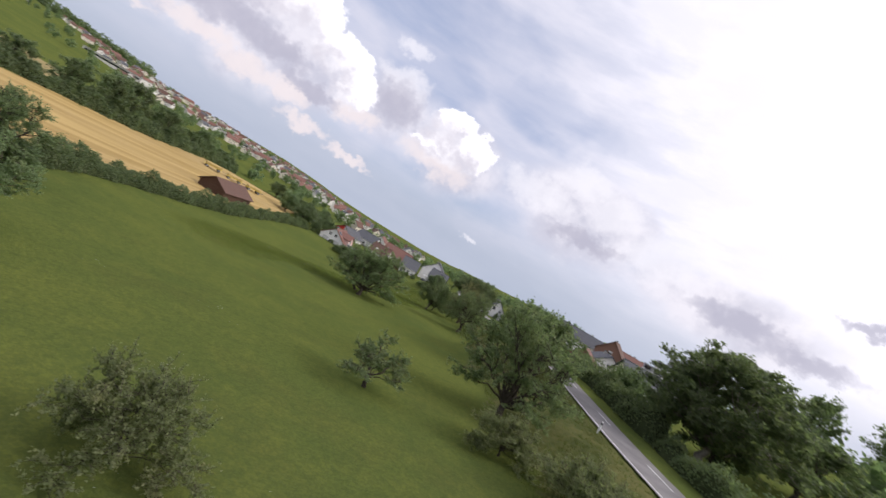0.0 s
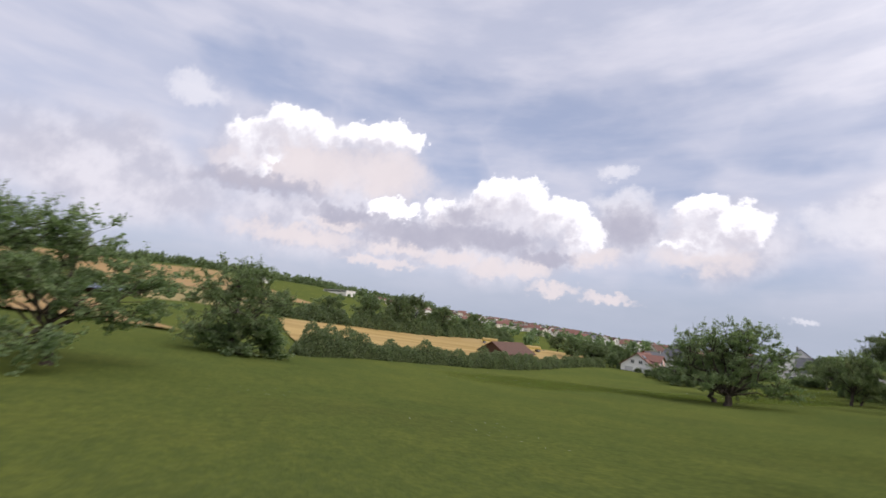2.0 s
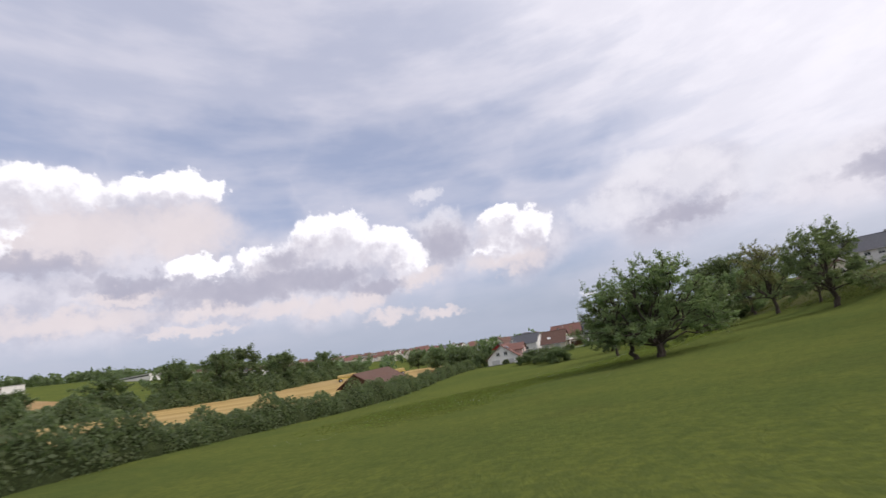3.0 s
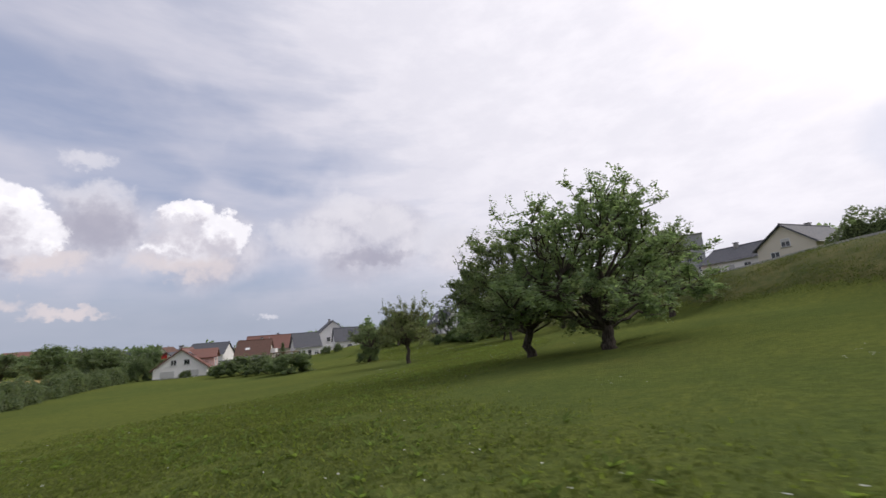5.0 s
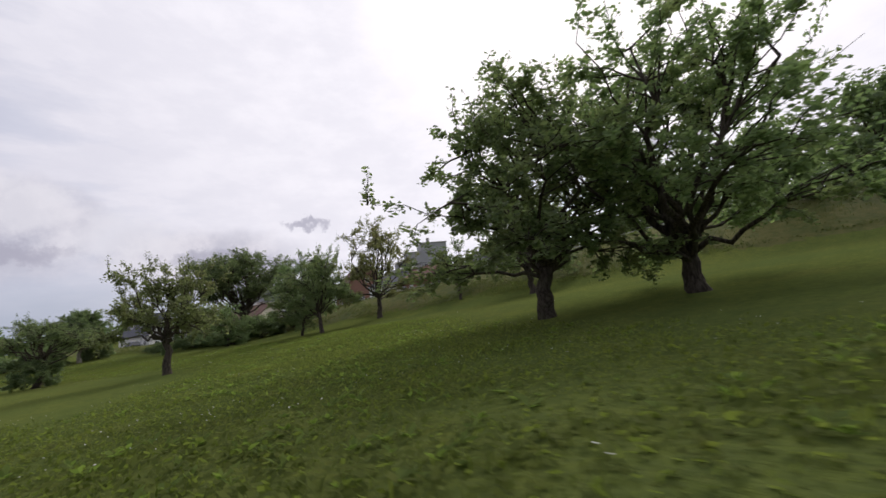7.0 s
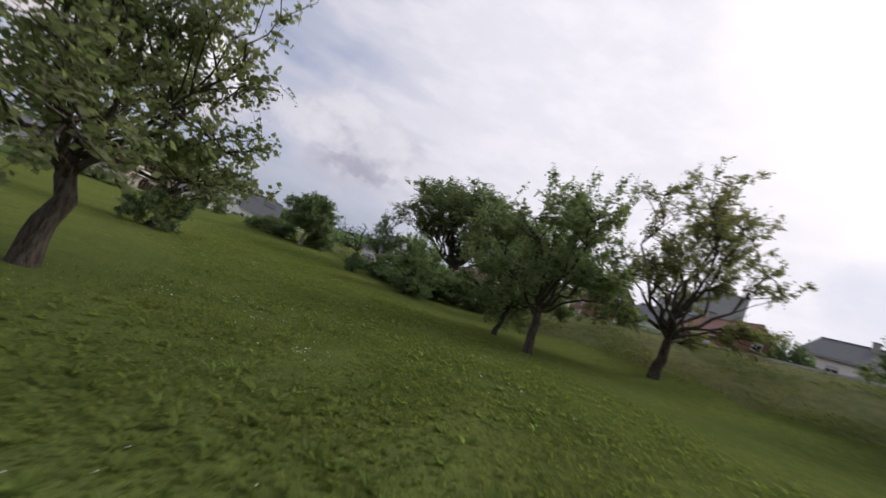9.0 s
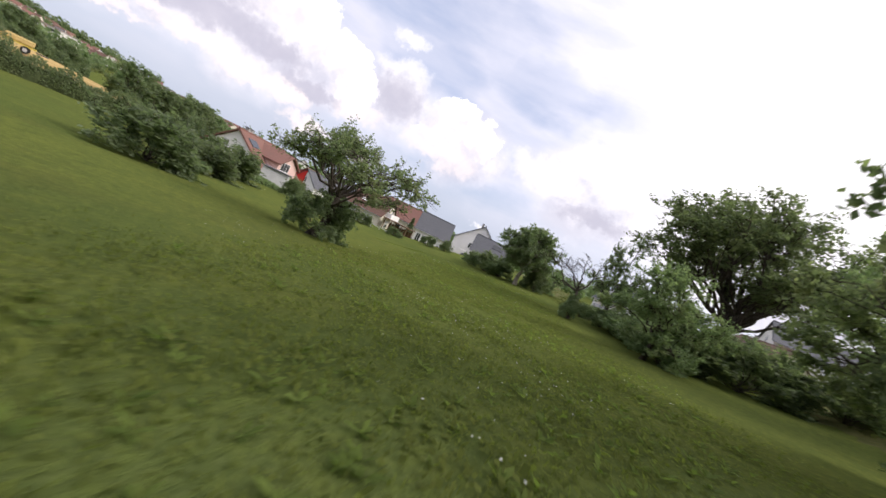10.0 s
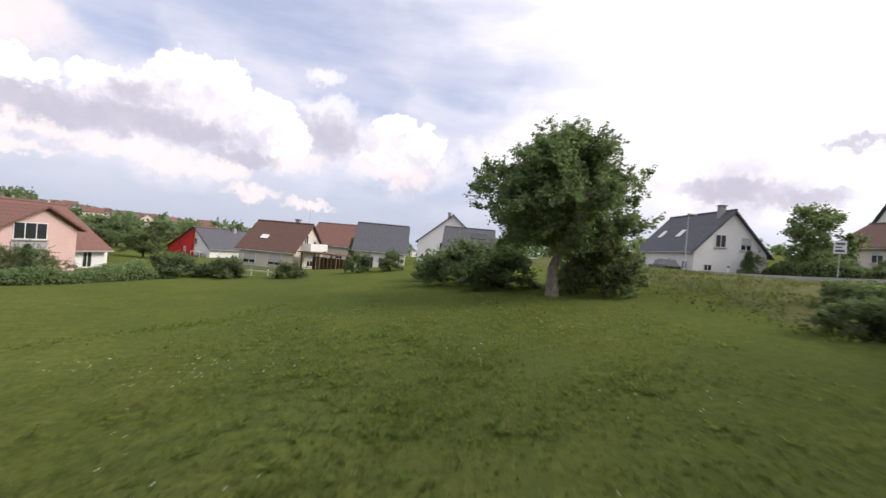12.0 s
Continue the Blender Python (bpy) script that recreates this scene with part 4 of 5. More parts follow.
for x, y, h, w in ((-17.8, -11.0, 2.6, 6.4), (-24.0, 3.4, 2.9, 8.0), (-20.6, -3.5, 2.2, 6.0), (-27.0, 11.5, 2.4, 5.0), (-20.4, 12.4, 2.2, 3.4), (-21.4, 32.6, 2.0, 4.2), (-18.0, 33.4, 1.7, 3.6), (-12.4, 33.4, 1.3, 2.9),
                   (-7.4, 36.0, 1.8, 2.5), (-4.5, 36.0, 1.8, 2.7), (1.6, 21.6, 2.5, 4.6), (3.4, 19.4, 2.1, 4.2), (7.8, 19.0, 3.1, 4.2), (7.4, 16.2, 2.5, 3.2), (0.2, 25.0, 1.9, 3.2), (-30.0, 19.5, 1.4, 2.4), (-34.5, 20.6, 1.3, 2.2)):
    tree("shrub", "garden_bush", x, y, h, w, x * 31 + y * 17, "rounded dark garden bush at the meadow edge", "garden bushes")
tree("shrub_pale", "garden_bush", -25.5, 24.0, 2.2, 5.0, 10, "yellow-green bush in the pink house's garden")
for x, y, h, w in ((-47.5, 55.0, 5.6, 6.5), (-46.5, 62.5, 6.2, 7.5), (-55.0, 61.0, 6.0, 7.0), (-60.0, 74.0, 7.2, 8.5), (-66.0, 70.0, 6.8, 8.0), (-70.0, 84.0, 7.5, 9.5), (-62.0, 88.0, 8.0, 9.0), (-76.0, 78.0, 7.0, 8.5)):
    tree("field_tree", "garden_tree", x, y, h * 0.64, w * 0.82, x * 37 + y * 11, "dark leafy tree in the gardens below the houses", "garden trees")
tree("spruce", "thuja_tree", 31.4, 42.6, 2.8, 2.2, 0, "dark pointed conifer in front of the long white house", cat="conifer")
tree("shrub_purple", "ornamental_tree", -38.5, 43.5, 3.2, 3.0, 0, "dark purple-leaved ornamental tree")
for x, y, h, w in ((-28.0, 68.5, 7.6, 2.8), (-16.2, 70.5, 5.6, 2.6), (-24.2, 22.8, 2.4, 1.6), (35.4, 43.0, 2.0, 1.9), (37.6, 42.6, 2.4, 1.9), (39.4, 40.4, 5.0, 2.4)):
    tree("spruce", "spruce_tree", x, y, h, w, x * 9, "narrow dark conifer in a garden", "conifers")
for x, y, h, w in ((37.5, 42, 7.6, 7.2), (33.5, 46, 4.0, 4.5), (-43.2, 26, 4.4, 4.8), (-44.8, 40, 6.0, 5.6), (-50, 34, 6.2, 8.0), (52, 44, 5.0, 6), (37.5, -64, 5.5, 6), (38, -72, 5.5, 6), (41, -80, 6.2, 8), (40.5, -56, 5.0, 6), (75, -50, 13, 10), (84, -58, 13, 11), (44, -27, 3.0, 4), (43, -8, 2.6, 4), (42, 8, 5, 6), (47, -20, 4.6, 5), (20.0, -68.5, 8.2, 7.8), (23.0, -62.5, 5.6, 6.2), (21.5, -76.0, 7.6, 8.0)):
    tree("field_tree" if h > 6 else "shrub", "roadside_tree", x, y, h, w, x * 13 + y * 7, "dark roadside tree near the road", "roadside trees", cat="tree")

# ---- houses ----


def opening(parent, side, L, W, u, z, w, h, shutter=0.0, bars=1):
    """A window: frame with glazing bar, pane, sill and, where it is let down, a roller shutter."""
    turn, dist = {"f": (0, W), "b": (180, W), "l": (-90, L / 2), "r": (90, L / 2)}[side]
    m = pose(0, 0, 0, 0, 0, turn) @ Matrix.Translation((u, -dist, z))
    d = 0.07
    rows = [(-w / 2, w / 2, -0.05, 0.04, 0, d), (-w / 2, w / 2, -0.05, 0.04, h - d, h), (-w / 2, -w / 2 + d, -0.05, 0.04, d, h - d), (w / 2 - d, w / 2, -0.05, 0.04, d, h - d)]
    for k in range(bars):
        c = -w / 2 + w * (k + 1) / (bars + 1)
        rows.append((c - 0.035, c + 0.035, -0.04, 0.03, d, h - d))
    win = part("window", boxes(*rows), FRAME, parent, "white framed window")
    win.matrix_local = m
    part("pane", boxes((-w / 2 + d, w / 2 - d, -0.02, 0.02, d, h - d)), PANE, win, "dark glass pane")
    part("sill", boxes((-w / 2 - 0.08, w / 2 + 0.08, -0.14, 0.04, -0.07, 0.0)), PLINTH, win)
    if shutter:
        part("shutter", boxes((-w / 2 + d, w / 2 - d, -0.045, -0.022, h - d - shutter * (h - 2 * d), h - d)), SHUTTER, win, "half-lowered grey roller shutter")
    return win


def gable_body(L, W, eave, ridge, base=-1.2):
    bm = bmesh.new()
    ring = []
    for x in (-L / 2, L / 2):
        ring.append([bm.verts.new(p) for p in ((x, -W, base), (x, W, base), (x, W, eave), (x, 0, ridge), (x, -W, eave))])
    a, b = ring
    bm.faces.new(a[::-1])
    bm.faces.new(b)
    for k in range(5):
        bm.faces.new((a[k], a[(k + 1) % 5], b[(k + 1) % 5], b[k]))
    return bm


def roof_slab(L, W, eave, ridge, side, over=0.45, gable_over=0.35, thick=0.16):
    """One roof slope as a slab with overhang; side -1 is the front."""
    slope = (ridge - eave) / W
    y1, z1 = side * (W + over), eave - slope * over + 0.10
    top = ridge + 0.10
    bm = bmesh.new()
    vs = []
    for x in (-L / 2 - gable_over, L / 2 + gable_over):
        vs.append([bm.verts.new(p) for p in ((x, 0, top), (x, y1, z1), (x, y1, z1 + thick), (x, 0, top + thick))])
    a, b = vs
    bm.faces.new(a)
    bm.faces.new(b[::-1])
    for k in range(4):
        bm.faces.new((a[k], b[k], b[(k + 1) % 4], a[(k + 1) % 4]))
    bmesh.ops.recalc_face_normals(bm, faces=bm.faces)
    return bm


def house(name, x, y, z, heading, L, W, eave, ridge, wall, roof, label, wins=(), chimney=None, skylights=(), group="", gutter=True):
    """A house with its ridge along local x: walls, plinth, two roof slopes, ridge cap, gutters, chimney, windows."""
    ob = thing(name, Matrix.Translation((x, y, z)) @ pose(0, 0, 0, 0, 0, heading), label, "house", group)
    part("wall", gable_body(L, W, eave, ridge), wall, ob)
    part("plinth", boxes((-L / 2 - 0.03, L / 2 + 0.03, -W - 0.03, W + 0.03, -1.3, 0.35)), PLINTH, ob)
    slopes = []
    for s in (-1, 1):
        slopes.append(part("roof", roof_slab(L, W, eave, ridge, s), roof, ob))
        if gutter:
            v, f = [], []
            gz = eave - (ridge - eave) / W * 0.45 + 0.1
            tube(v, f, [(-L / 2 - 0.4, s * (W + 0.5), gz), (L / 2 + 0.4, s * (W + 0.5), gz)], (0.07, 0.07), 6)
            part("gutter", mesh_of("gutter", v, f, METAL), None, ob)
    v, f = [], []
    tube(v, f, [(-L / 2 - 0.36, 0, ridge + 0.26), (L / 2 + 0.36, 0, ridge + 0.26)], (0.13, 0.13), 6)
    part("ridge_cap", mesh_of("ridge_cap", v, f, roof), None, ob)
    for s in (-1, 1):
        slope = (ridge - eave) / W
        for e in (-1, 1):
            bx_ = e * (L / 2 + 0.36)
            v, f = [], []
            tube(v, f, [(bx_, 0, ridge + 0.1), (bx_, s * (W + 0.45), eave - slope * 0.45 + 0.1)], (0.1, 0.1), 4)
            part("bargeboard", mesh_of("bargeboard", v, f, roof), None, ob)
    for cx, cy in (chimney or ()):
        top = ridge + 0.75
        ch = part("chimney", boxes((cx - 0.3, cx + 0.3, cy - 0.3, cy + 0.3, eave, top), bevel=0.02), PLINTH, ob)
        part("chimney_cap", boxes((cx - 0.38, cx + 0.38, cy - 0.38, cy + 0.38, top, top + 0.1)), DARK_METAL, ch)
    for w in wins:
        opening(ob, w[0], L, W, *w[1:])
    for u, t, w, h, mat in skylights:
        slope = math.atan2(ridge - eave, W)
        sk = part("skylight", boxes((-w / 2, w / 2, -h / 2, h / 2, 0.02, 0.09)), mat, slopes[0 if t > 0 else 1])
        sk.matrix_local = Matrix.Translation((u, -t * W, ridge - abs(t) * (ridge - eave) + 0.27)) @ pose(0, 0, 0, math.degrees(slope if t > 0 else -slope))
        fr = part("flashing", boxes((-w / 2 - 0.06, w / 2 + 0.06, -h / 2 - 0.06, h / 2 + 0.06, 0.0, 0.03)), DARK_METAL, sk)
        fr.matrix_local = Matrix.Identity(4)
    return ob


# the brown-roofed house
brown = house("house", -23.7, 59.8, -5.4, -9.0, 8.2, 4.4, 2.75, 6.5, CREAM_WALL, BROWN_TILE, "cream house with a steep brown tiled roof",
              wins=(("f", -2.4, 0.7, 1.9, 1.5, 0.7), ("f", 1.4, 0.7, 2.0, 1.5, 0.75), ("r", -1.2, 3.4, 1.1, 1.7, 0.0), ("r", 1.4, 3.6, 1.0, 1.2, 0.4), ("r", 0.2, 0.6, 1.8, 1.6, 0.5)),
              chimney=((1.6, 0.6),), skylights=((-1.4, 0.62, 1.1, 0.8, FRAME),))
part("balcony", boxes((4.1, 5.6, -2.6, 2.6, 2.95, 3.1), (5.5, 5.6, -2.6, 2.6, 3.1, 4.0), (4.1, 5.5, -2.6, -2.5, 3.1, 4.0), (4.1, 5.5, 2.5, 2.6, 3.1, 4.0)), WHITE_WALL, brown, "white gable balcony")
v, f = [], []
tube(v, f, [(3.6, 0.2, 6.4), (3.6, 0.2, 9.2)], (0.03, 0.02), 5)
tube(v, f, [(3.1, 0.2, 8.8), (4.1, 0.2, 8.8)], (0.015, 0.015), 4)
part("aerial", mesh_of("aerial", v, f, METAL), None, brown, "thin roof aerial")
pergola = thing("pergola", Matrix.Translation((-16.2, 54.8, -5.0)) @ pose(0, 0, 0, 0, 0, -22), "brown timber pergola beside the cream house", "pergola")
for px in (-2.6, 0.2, 3.0):
    for py in (-1.3, 1.3):
        part("post", boxes((px - 0.08, px + 0.08, py - 0.08, py + 0.08, -0.6, 2.4), bevel=0.015), DECK_WOOD, pergola)
part("roof", boxes((-3.0, 3.4, -1.7, 1.7, 2.4, 2.55)), DECK_WOOD, pergola)
for k in range(9):
    part("board", boxes((-2.9 + 0.66 * k, -2.35 + 0.66 * k, 1.25, 1.32, 0.0, 1.9)), DECK_WOOD, pergola)
house("house", -19.5, 83.0, -5.0, -10, 14, 5, 3.4, 7.4, CREAM_WALL, RED_TILE, "cream house with a red-brown roof behind the others", chimney=((2.2, 0.3),),
      wins=(("f", -4, 0.9, 1.3, 1.3, 0.3), ("f", 0, 0.9, 1.3, 1.3, 0.3), ("f", 4, 0.9, 1.3, 1.3, 0.0)))

# the grey-roofed pair
house("house", -10.0, 63.8, -4.8, 6, 7.2, 4.4, 3.3, 7.0, WHITE_WALL, GREY_TILE, "white house with a plain dark grey roof",
      wins=(("f", -1.3, 0.2, 1.0, 2.1, 0.0), ("f", -2.6, 0.2, 1.0, 2.1, 0.0), ("f", 0.4, 0.2, 1.0, 2.1, 0.0), ("f", 2.4, 0.9, 1.2, 1.2, 0.5), ("r", -1, 3.6, 1.0, 1.2, 0.0), ("r", 1.2, 0.8, 1.2, 1.2, 0.0)))
house("house", 0.5, 87.4, -4.9, 90, 13, 6.4, 5.6, 11.0, WHITE_WALL, GREY_TILE, "tall white house with its gable to the meadow", chimney=((-3.0, 0.8),),
      wins=(("l", -3.0, 1.0, 1.4, 1.5, 0.3), ("l", 0.6, 1.0, 1.4, 1.5, 0.0), ("l", -1.6, 4.2, 1.2, 1.4, 0.0), ("l", 1.4, 4.2, 1.2, 1.4, 0.3)))
solar = house("house", 3.6, 72.0, -4.2, -2, 8.0, 4.6, 3.5, 7.4, WHITE_WALL, GREY_TILE, "white house with a grey roof and solar panels",
              wins=(("f", -3.2, 0.3, 1.0, 2.0, 0.0), ("f", -1.6, 0.3, 1.2, 1.2, 0.4), ("f", 1.6, 0.7, 1.4, 1.2, 0.3), ("l", 0.8, 3.7, 1.0, 1.2, 0.0)), skylights=((1.6, 0.34, 2.6, 1.5, SOLAR),))
part("lean_to", boxes((-6.6, -4.55, -3.9, 3.4, -1.2, 2.5)), WHITE_WALL, solar, "white flat-roofed side wing")

# the red and white house
redw = house("house", -45.4, 82.0, -7.2, 62, 10.0, 4.8, 3.0, 6.4, WHITE_WALL, GREY_TILE, "white house with a slate-grey roof and red side wing", chimney=((2.5, -0.5),),
             wins=(("l", 0.2, 3.4, 0.9, 1.2, 0.0), ("l", 1.8, 0.7, 1.2, 1.4, 0.5), ("l", -1.0, 0.7, 1.2, 1.4, 0.5), ("f", 0, 0.8, 1.4, 1.3, 0.3), ("f", 3, 0.8, 1.4, 1.3, 0.3)))
bm = bmesh.new()
a = [bm.verts.new(p) for p in ((-5.35, 0.3, -1.2), (-5.35, 8.6, -1.2), (-5.35, 8.6, 2.3), (-5.35, 0.3, 6.5))]
b = [bm.verts.new((v.co.x + 4.2, v.co.y, v.co.z)) for v in a]
bm.faces.new(a[::-1])
bm.faces.new(b)
for k in range(4):
    bm.faces.new((a[k], a[(k + 1) % 4], b[(k + 1) % 4], b[k]))
red_wing = part("wing", bm, RED_WALL, redw, "bright red side wing")
part("wing_roof", boxes((-5.7, -0.9, -0.35, 9.7, -0.09, 0.09)), RED_TILE, red_wing).matrix_local = Matrix.Translation((0, 0.3, 6.66)) @ pose(0, 0, 0, -26.9)
part("shutter", boxes((-5.42, -5.33, 2.2, 3.0, 1.9, 2.9)), SHUTTER, red_wing)
part("porch", boxes((-6.2, -5.4, -3.6, -0.6, 2.1, 2.2), (-6.15, -6.05, -3.5, -3.4, -0.6, 2.1), (-6.15, -6.05, -0.8, -0.7, -0.6, 2.1)), FRAME, redw)
house("house", -38.0, 92.0, -5.4, -15, 11, 5, 3.2, 6.6, WHITE_WALL, GREY_TILE, "white house with a low grey roof", wins=(("f", -3, 0.8, 1.4, 1.3, 0.4), ("f", 1, 0.8, 1.4, 1.3, 0.4)))

# the pink and white house
pink = house("house", -35.8, 30.5, -5.2, 90, 13.0, 4.5, 2.0, 5.4, WHITE_WALL, RED_TILE, "white house with a red roof and a pink cross gable", chimney=((-3.2, 0.6), (-4.6, 0.2)),
             wins=(("l", -1.2, 2.6, 1.0, 1.1, 0.15), ("l", 1.0, 2.6, 1.0, 1.1, 0.15), ("l", -2.2, 0.1, 2.4, 1.5, 0.85), ("l", 2.0, 0.2, 2.2, 1.4, 0.9), ("f", 4.6, 0.3, 1.0, 1.4, 0.0)), skylights=((-4.7, 0.34, 2.0, 1.3, SOLAR),))
cross = part("cross_gable", gable_body(6.4, 3.0, 3.6, 5.1), PINK_WALL, pink, "pink plastered cross gable")
cross.matrix_local = Matrix.Translation((-0.6, -2.2, 0)) @ pose(0, 0, 0, 0, 0, 90)
for s in (-1, 1):
    part("cross_roof", roof_slab(6.4, 3.0, 3.6, 5.1, s, 0.45, 0.45), RED_TILE, cross)
opening(cross, "l", 6.4, 3.0, -0.9, 2.7, 2.6, 1.3, 0.0, 2)
part("panel", boxes((-3.28, -3.19, -0.4, 2.3, 0.1, 2.55)), GREY_WALL, cross, "grey wall panel below the window")
part("side_wing", boxes((6.45, 8.4, -3.2, 3.2, -1.2, 1.8)), WHITE_WALL, pink, "low white flat-roofed side wing")
shed = thing("garden_shed", Matrix.Translation((-27.0, 20.5, -4.3)) @ pose(0, 0, 0, 0, 0, 20), "grey weathered timber garden shed", "shed")
part("wall", boxes((-1.6, 1.6, -1.2, 1.2, -0.4, 1.9)), SHUTTER, shed)
part("roof", boxes((-1.8, 1.8, -1.4, 1.4, 1.9, 2.02)), DARK_METAL, shed)

# the long white house above the road
house("house", 30.4, 50.4, -1.2, 93, 11.8, 4.0, 3.1, 7.4, WHITE_WALL, GREY_TILE, "long white house with a dark grey roof above the road", chimney=((-4.6, 0.5),), skylights=((3.4, -0.6, 0.9, 1.2, FRAME), (-0.6, -0.6, 0.9, 1.2, FRAME)),
      wins=(("l", -1.2, 3.5, 1.2, 1.4, 0.0), ("l", 1.6, 3.4, 1.2, 1.4, 0.6), ("l", -2.4, 0.9, 0.9, 0.7, 0.0), ("b", -4.6, 0.9, 1.0, 0.9, 0.0), ("b", -1.5, 0.9, 1.0, 0.9, 0.0), ("b", 1.4, 0.9, 0.8, 1.2, 0.4), ("b", 4.4, 0.9, 1.0, 0.9, 0.0)))
for k, (x, y, head, L, W, e, r, wall, roof, lab) in enumerate((
        (49, -12, 65, 10, 3.3, 3.0, 5.4, BRICK_WALL, RED_TILE, "small brick-brown house with a red roof across the road"), (54, -36, 0, 12, 3.8, 2.9, 5.8, CREAM_WALL, GREY_TILE, "cream gabled house with a grey roof across the road"),
        (60, 2, 80, 13, 4.5, 3.2, 6.0, WHITE_WALL, GREY_TILE, "white house with a low grey roof across the road"), (53, 46, 95, 12, 5, 2.7, 5.8, CREAM_WALL, BROWN_TILE, "cream house with a brown roof behind a garden hedge"),
        (69, 51, -22, 22, 5.5, 4.8, 8.6, WHITE_WALL, GREY_TILE, "white terrace with a dark grey roof"), (86, 47, -26, 12, 5.5, 4.0, 7.2, WHITE_WALL, RED_TILE, "white terrace with a bright red roof"), (70, 24, 60, 13, 4.6, 6.0, 10.4, BRICK_WALL, BROWN_TILE, "dark house with a steep brown gable above the road"),
        (60, -24, 85, 14, 4.2, 3.0, 5.6, WHITE_WALL, GREY_TILE, "white bungalow with a grey roof across the road"))):
    house("house", x, y, float(land(x, y)) + 0.2, head, L, W, e, r, wall, roof, lab, group="houses across the road", chimney=((2.0, 0.6),),
          wins=[(s, u, zz, 1.3, 1.3, 0.3 * ((k + i) % 3)) for i, u in enumerate((-3.6, -0.8, 2.2)) for s in "fb" for zz in ((0.9, 3.2) if e > 4.6 else (0.9,))] + [("l", -1.4, 0.9, 1.2, 1.3, 0.0), ("l", 0.2, e - 0.2, 1.2, 1.2, 0.4), ("r", 0.0, e - 0.2, 1.2, 1.2, 0.4)])

# the apartment tower
tx, ty = 90.0, 18.0
tower = thing("apartment_building", Matrix.Translation((tx, ty, float(land(tx, ty)) - 2.0)) @ pose(0, 0, 0, 0, 0, -50), "grey stepped concrete apartment block with balconies", "apartment building")
part("wall", boxes((-9.5, -6.2, -4.6, 4.6, -2, 8.8), (-6.2, -3.0, -4.6, 4.6, -2, 11.6), (-3.0, 1.4, -4.6, 4.6, -2, 14.4), (1.4, 9.5, -4.0, 5.2, -2, 17.2)), GREY_WALL, tower)
part("roof", boxes((-9.7, -6.2, -4.8, 4.8, 8.8, 9.1), (-6.4, -3.0, -4.8, 4.8, 11.6, 11.9), (-3.2, 1.4, -4.8, 4.8, 14.4, 14.7), (1.4, 9.7, -4.2, 5.4, 17.2, 17.5), (4.0, 4.9, 0, 0.9, 17.5, 19.6)), PLINTH, tower)
for lev in range(4):
    for k in range(max(0, lev - 2), 3):
        bx_ = -7.9 + 3.4 * k
        bal = part("balcony", boxes((bx_ - 1.2, bx_ + 1.2, -5.7, -4.6, 0.8 + 2.8 * lev, 1.8 + 2.8 * lev)), WHITE_WALL, tower)
        part("pane", boxes((bx_ - 1.1, bx_ + 1.1, -4.66, -4.58, 1.9 + 2.8 * lev, 3.0 + 2.8 * lev)), PANE, bal)
    for k in range(3):
        opening(tower, "f", 19, 4.0, 2.8 + 2.6 * k, 1.2 + 2.8 * lev, 1.4, 1.3, 0.0)

# ---- the barn and what stands in the fields ----
barn = thing("barn", Matrix.Translation((-52.8, -20.5, float(land(-52.8, -20.5)))) @ pose(0, 0, 0, 0, 0, 84), "old dark wooden field barn with a brown roof", "barn")
part("wall", gable_body(11, 3.8, 2.2, 4.3), BARN_WOOD, barn)
for s in (-1, 1):
    part("roof", roof_slab(11, 3.8, 2.2, 4.3, s, 0.5, 0.5), BROWN_TILE, barn)
part("door", boxes((-5.58, -5.48, -1.4, 1.4, 0, 2.3), (-5.60, -5.57, -1.4, 1.4, 1.2, 1.35)), BARN_WOOD, barn)


def wheel(parent, x, y, r, w):
    v, f = [], []
    tube(v, f, [(x, y - w / 2, r), (x, y - w / 2 + 0.04, r), (x, y + w / 2 - 0.04, r), (x, y + w / 2, r)], (r * 0.9, r, r, r * 0.9), 16)
    f.append(tuple(range(16))[::-1])
    wh = part("wheel", mesh_of("wheel", v, f, RUBBER), None, parent)
    v, f = [], []
    tube(v, f, [(x, y - w / 2 - 0.01, r), (x, y + w / 2 + 0.01, r)], (r * 0.5, r * 0.5), 10)
    f.append(tuple(range(10))[::-1])
    part("rim", mesh_of("rim", v, f, METAL), None, wh)


for x, y, head in ((-72, 14, 40), (-68, 21, 48), (-76, 7, 36)):
    wagon = thing("hay_wagon", Matrix.Translation((x, y, float(land(x, y)) + 0.25)) @ pose(0, 0, 0, 0, 0, head), "flat farm wagon loaded with straw on the field", "farm wagon", "wagons on the field")
    part("bed", boxes((-2.8, 2.8, -1.1, 1.1, 0.95, 1.1)), YELLOW, wagon)
    part("load", boxes((-2.5, 2.5, -1.0, 1.0, 1.1, 1.9), bevel=0.15), STRAW, wagon)
    part("drawbar", boxes((2.8, 4.2, -0.06, 0.06, 0.7, 0.85)), DARK_METAL, wagon)
    for wx in (-1.8, 1.8):
        for wy in (-1.0, 1.0):
            wheel(wagon, wx, wy, 0.5, 0.28)

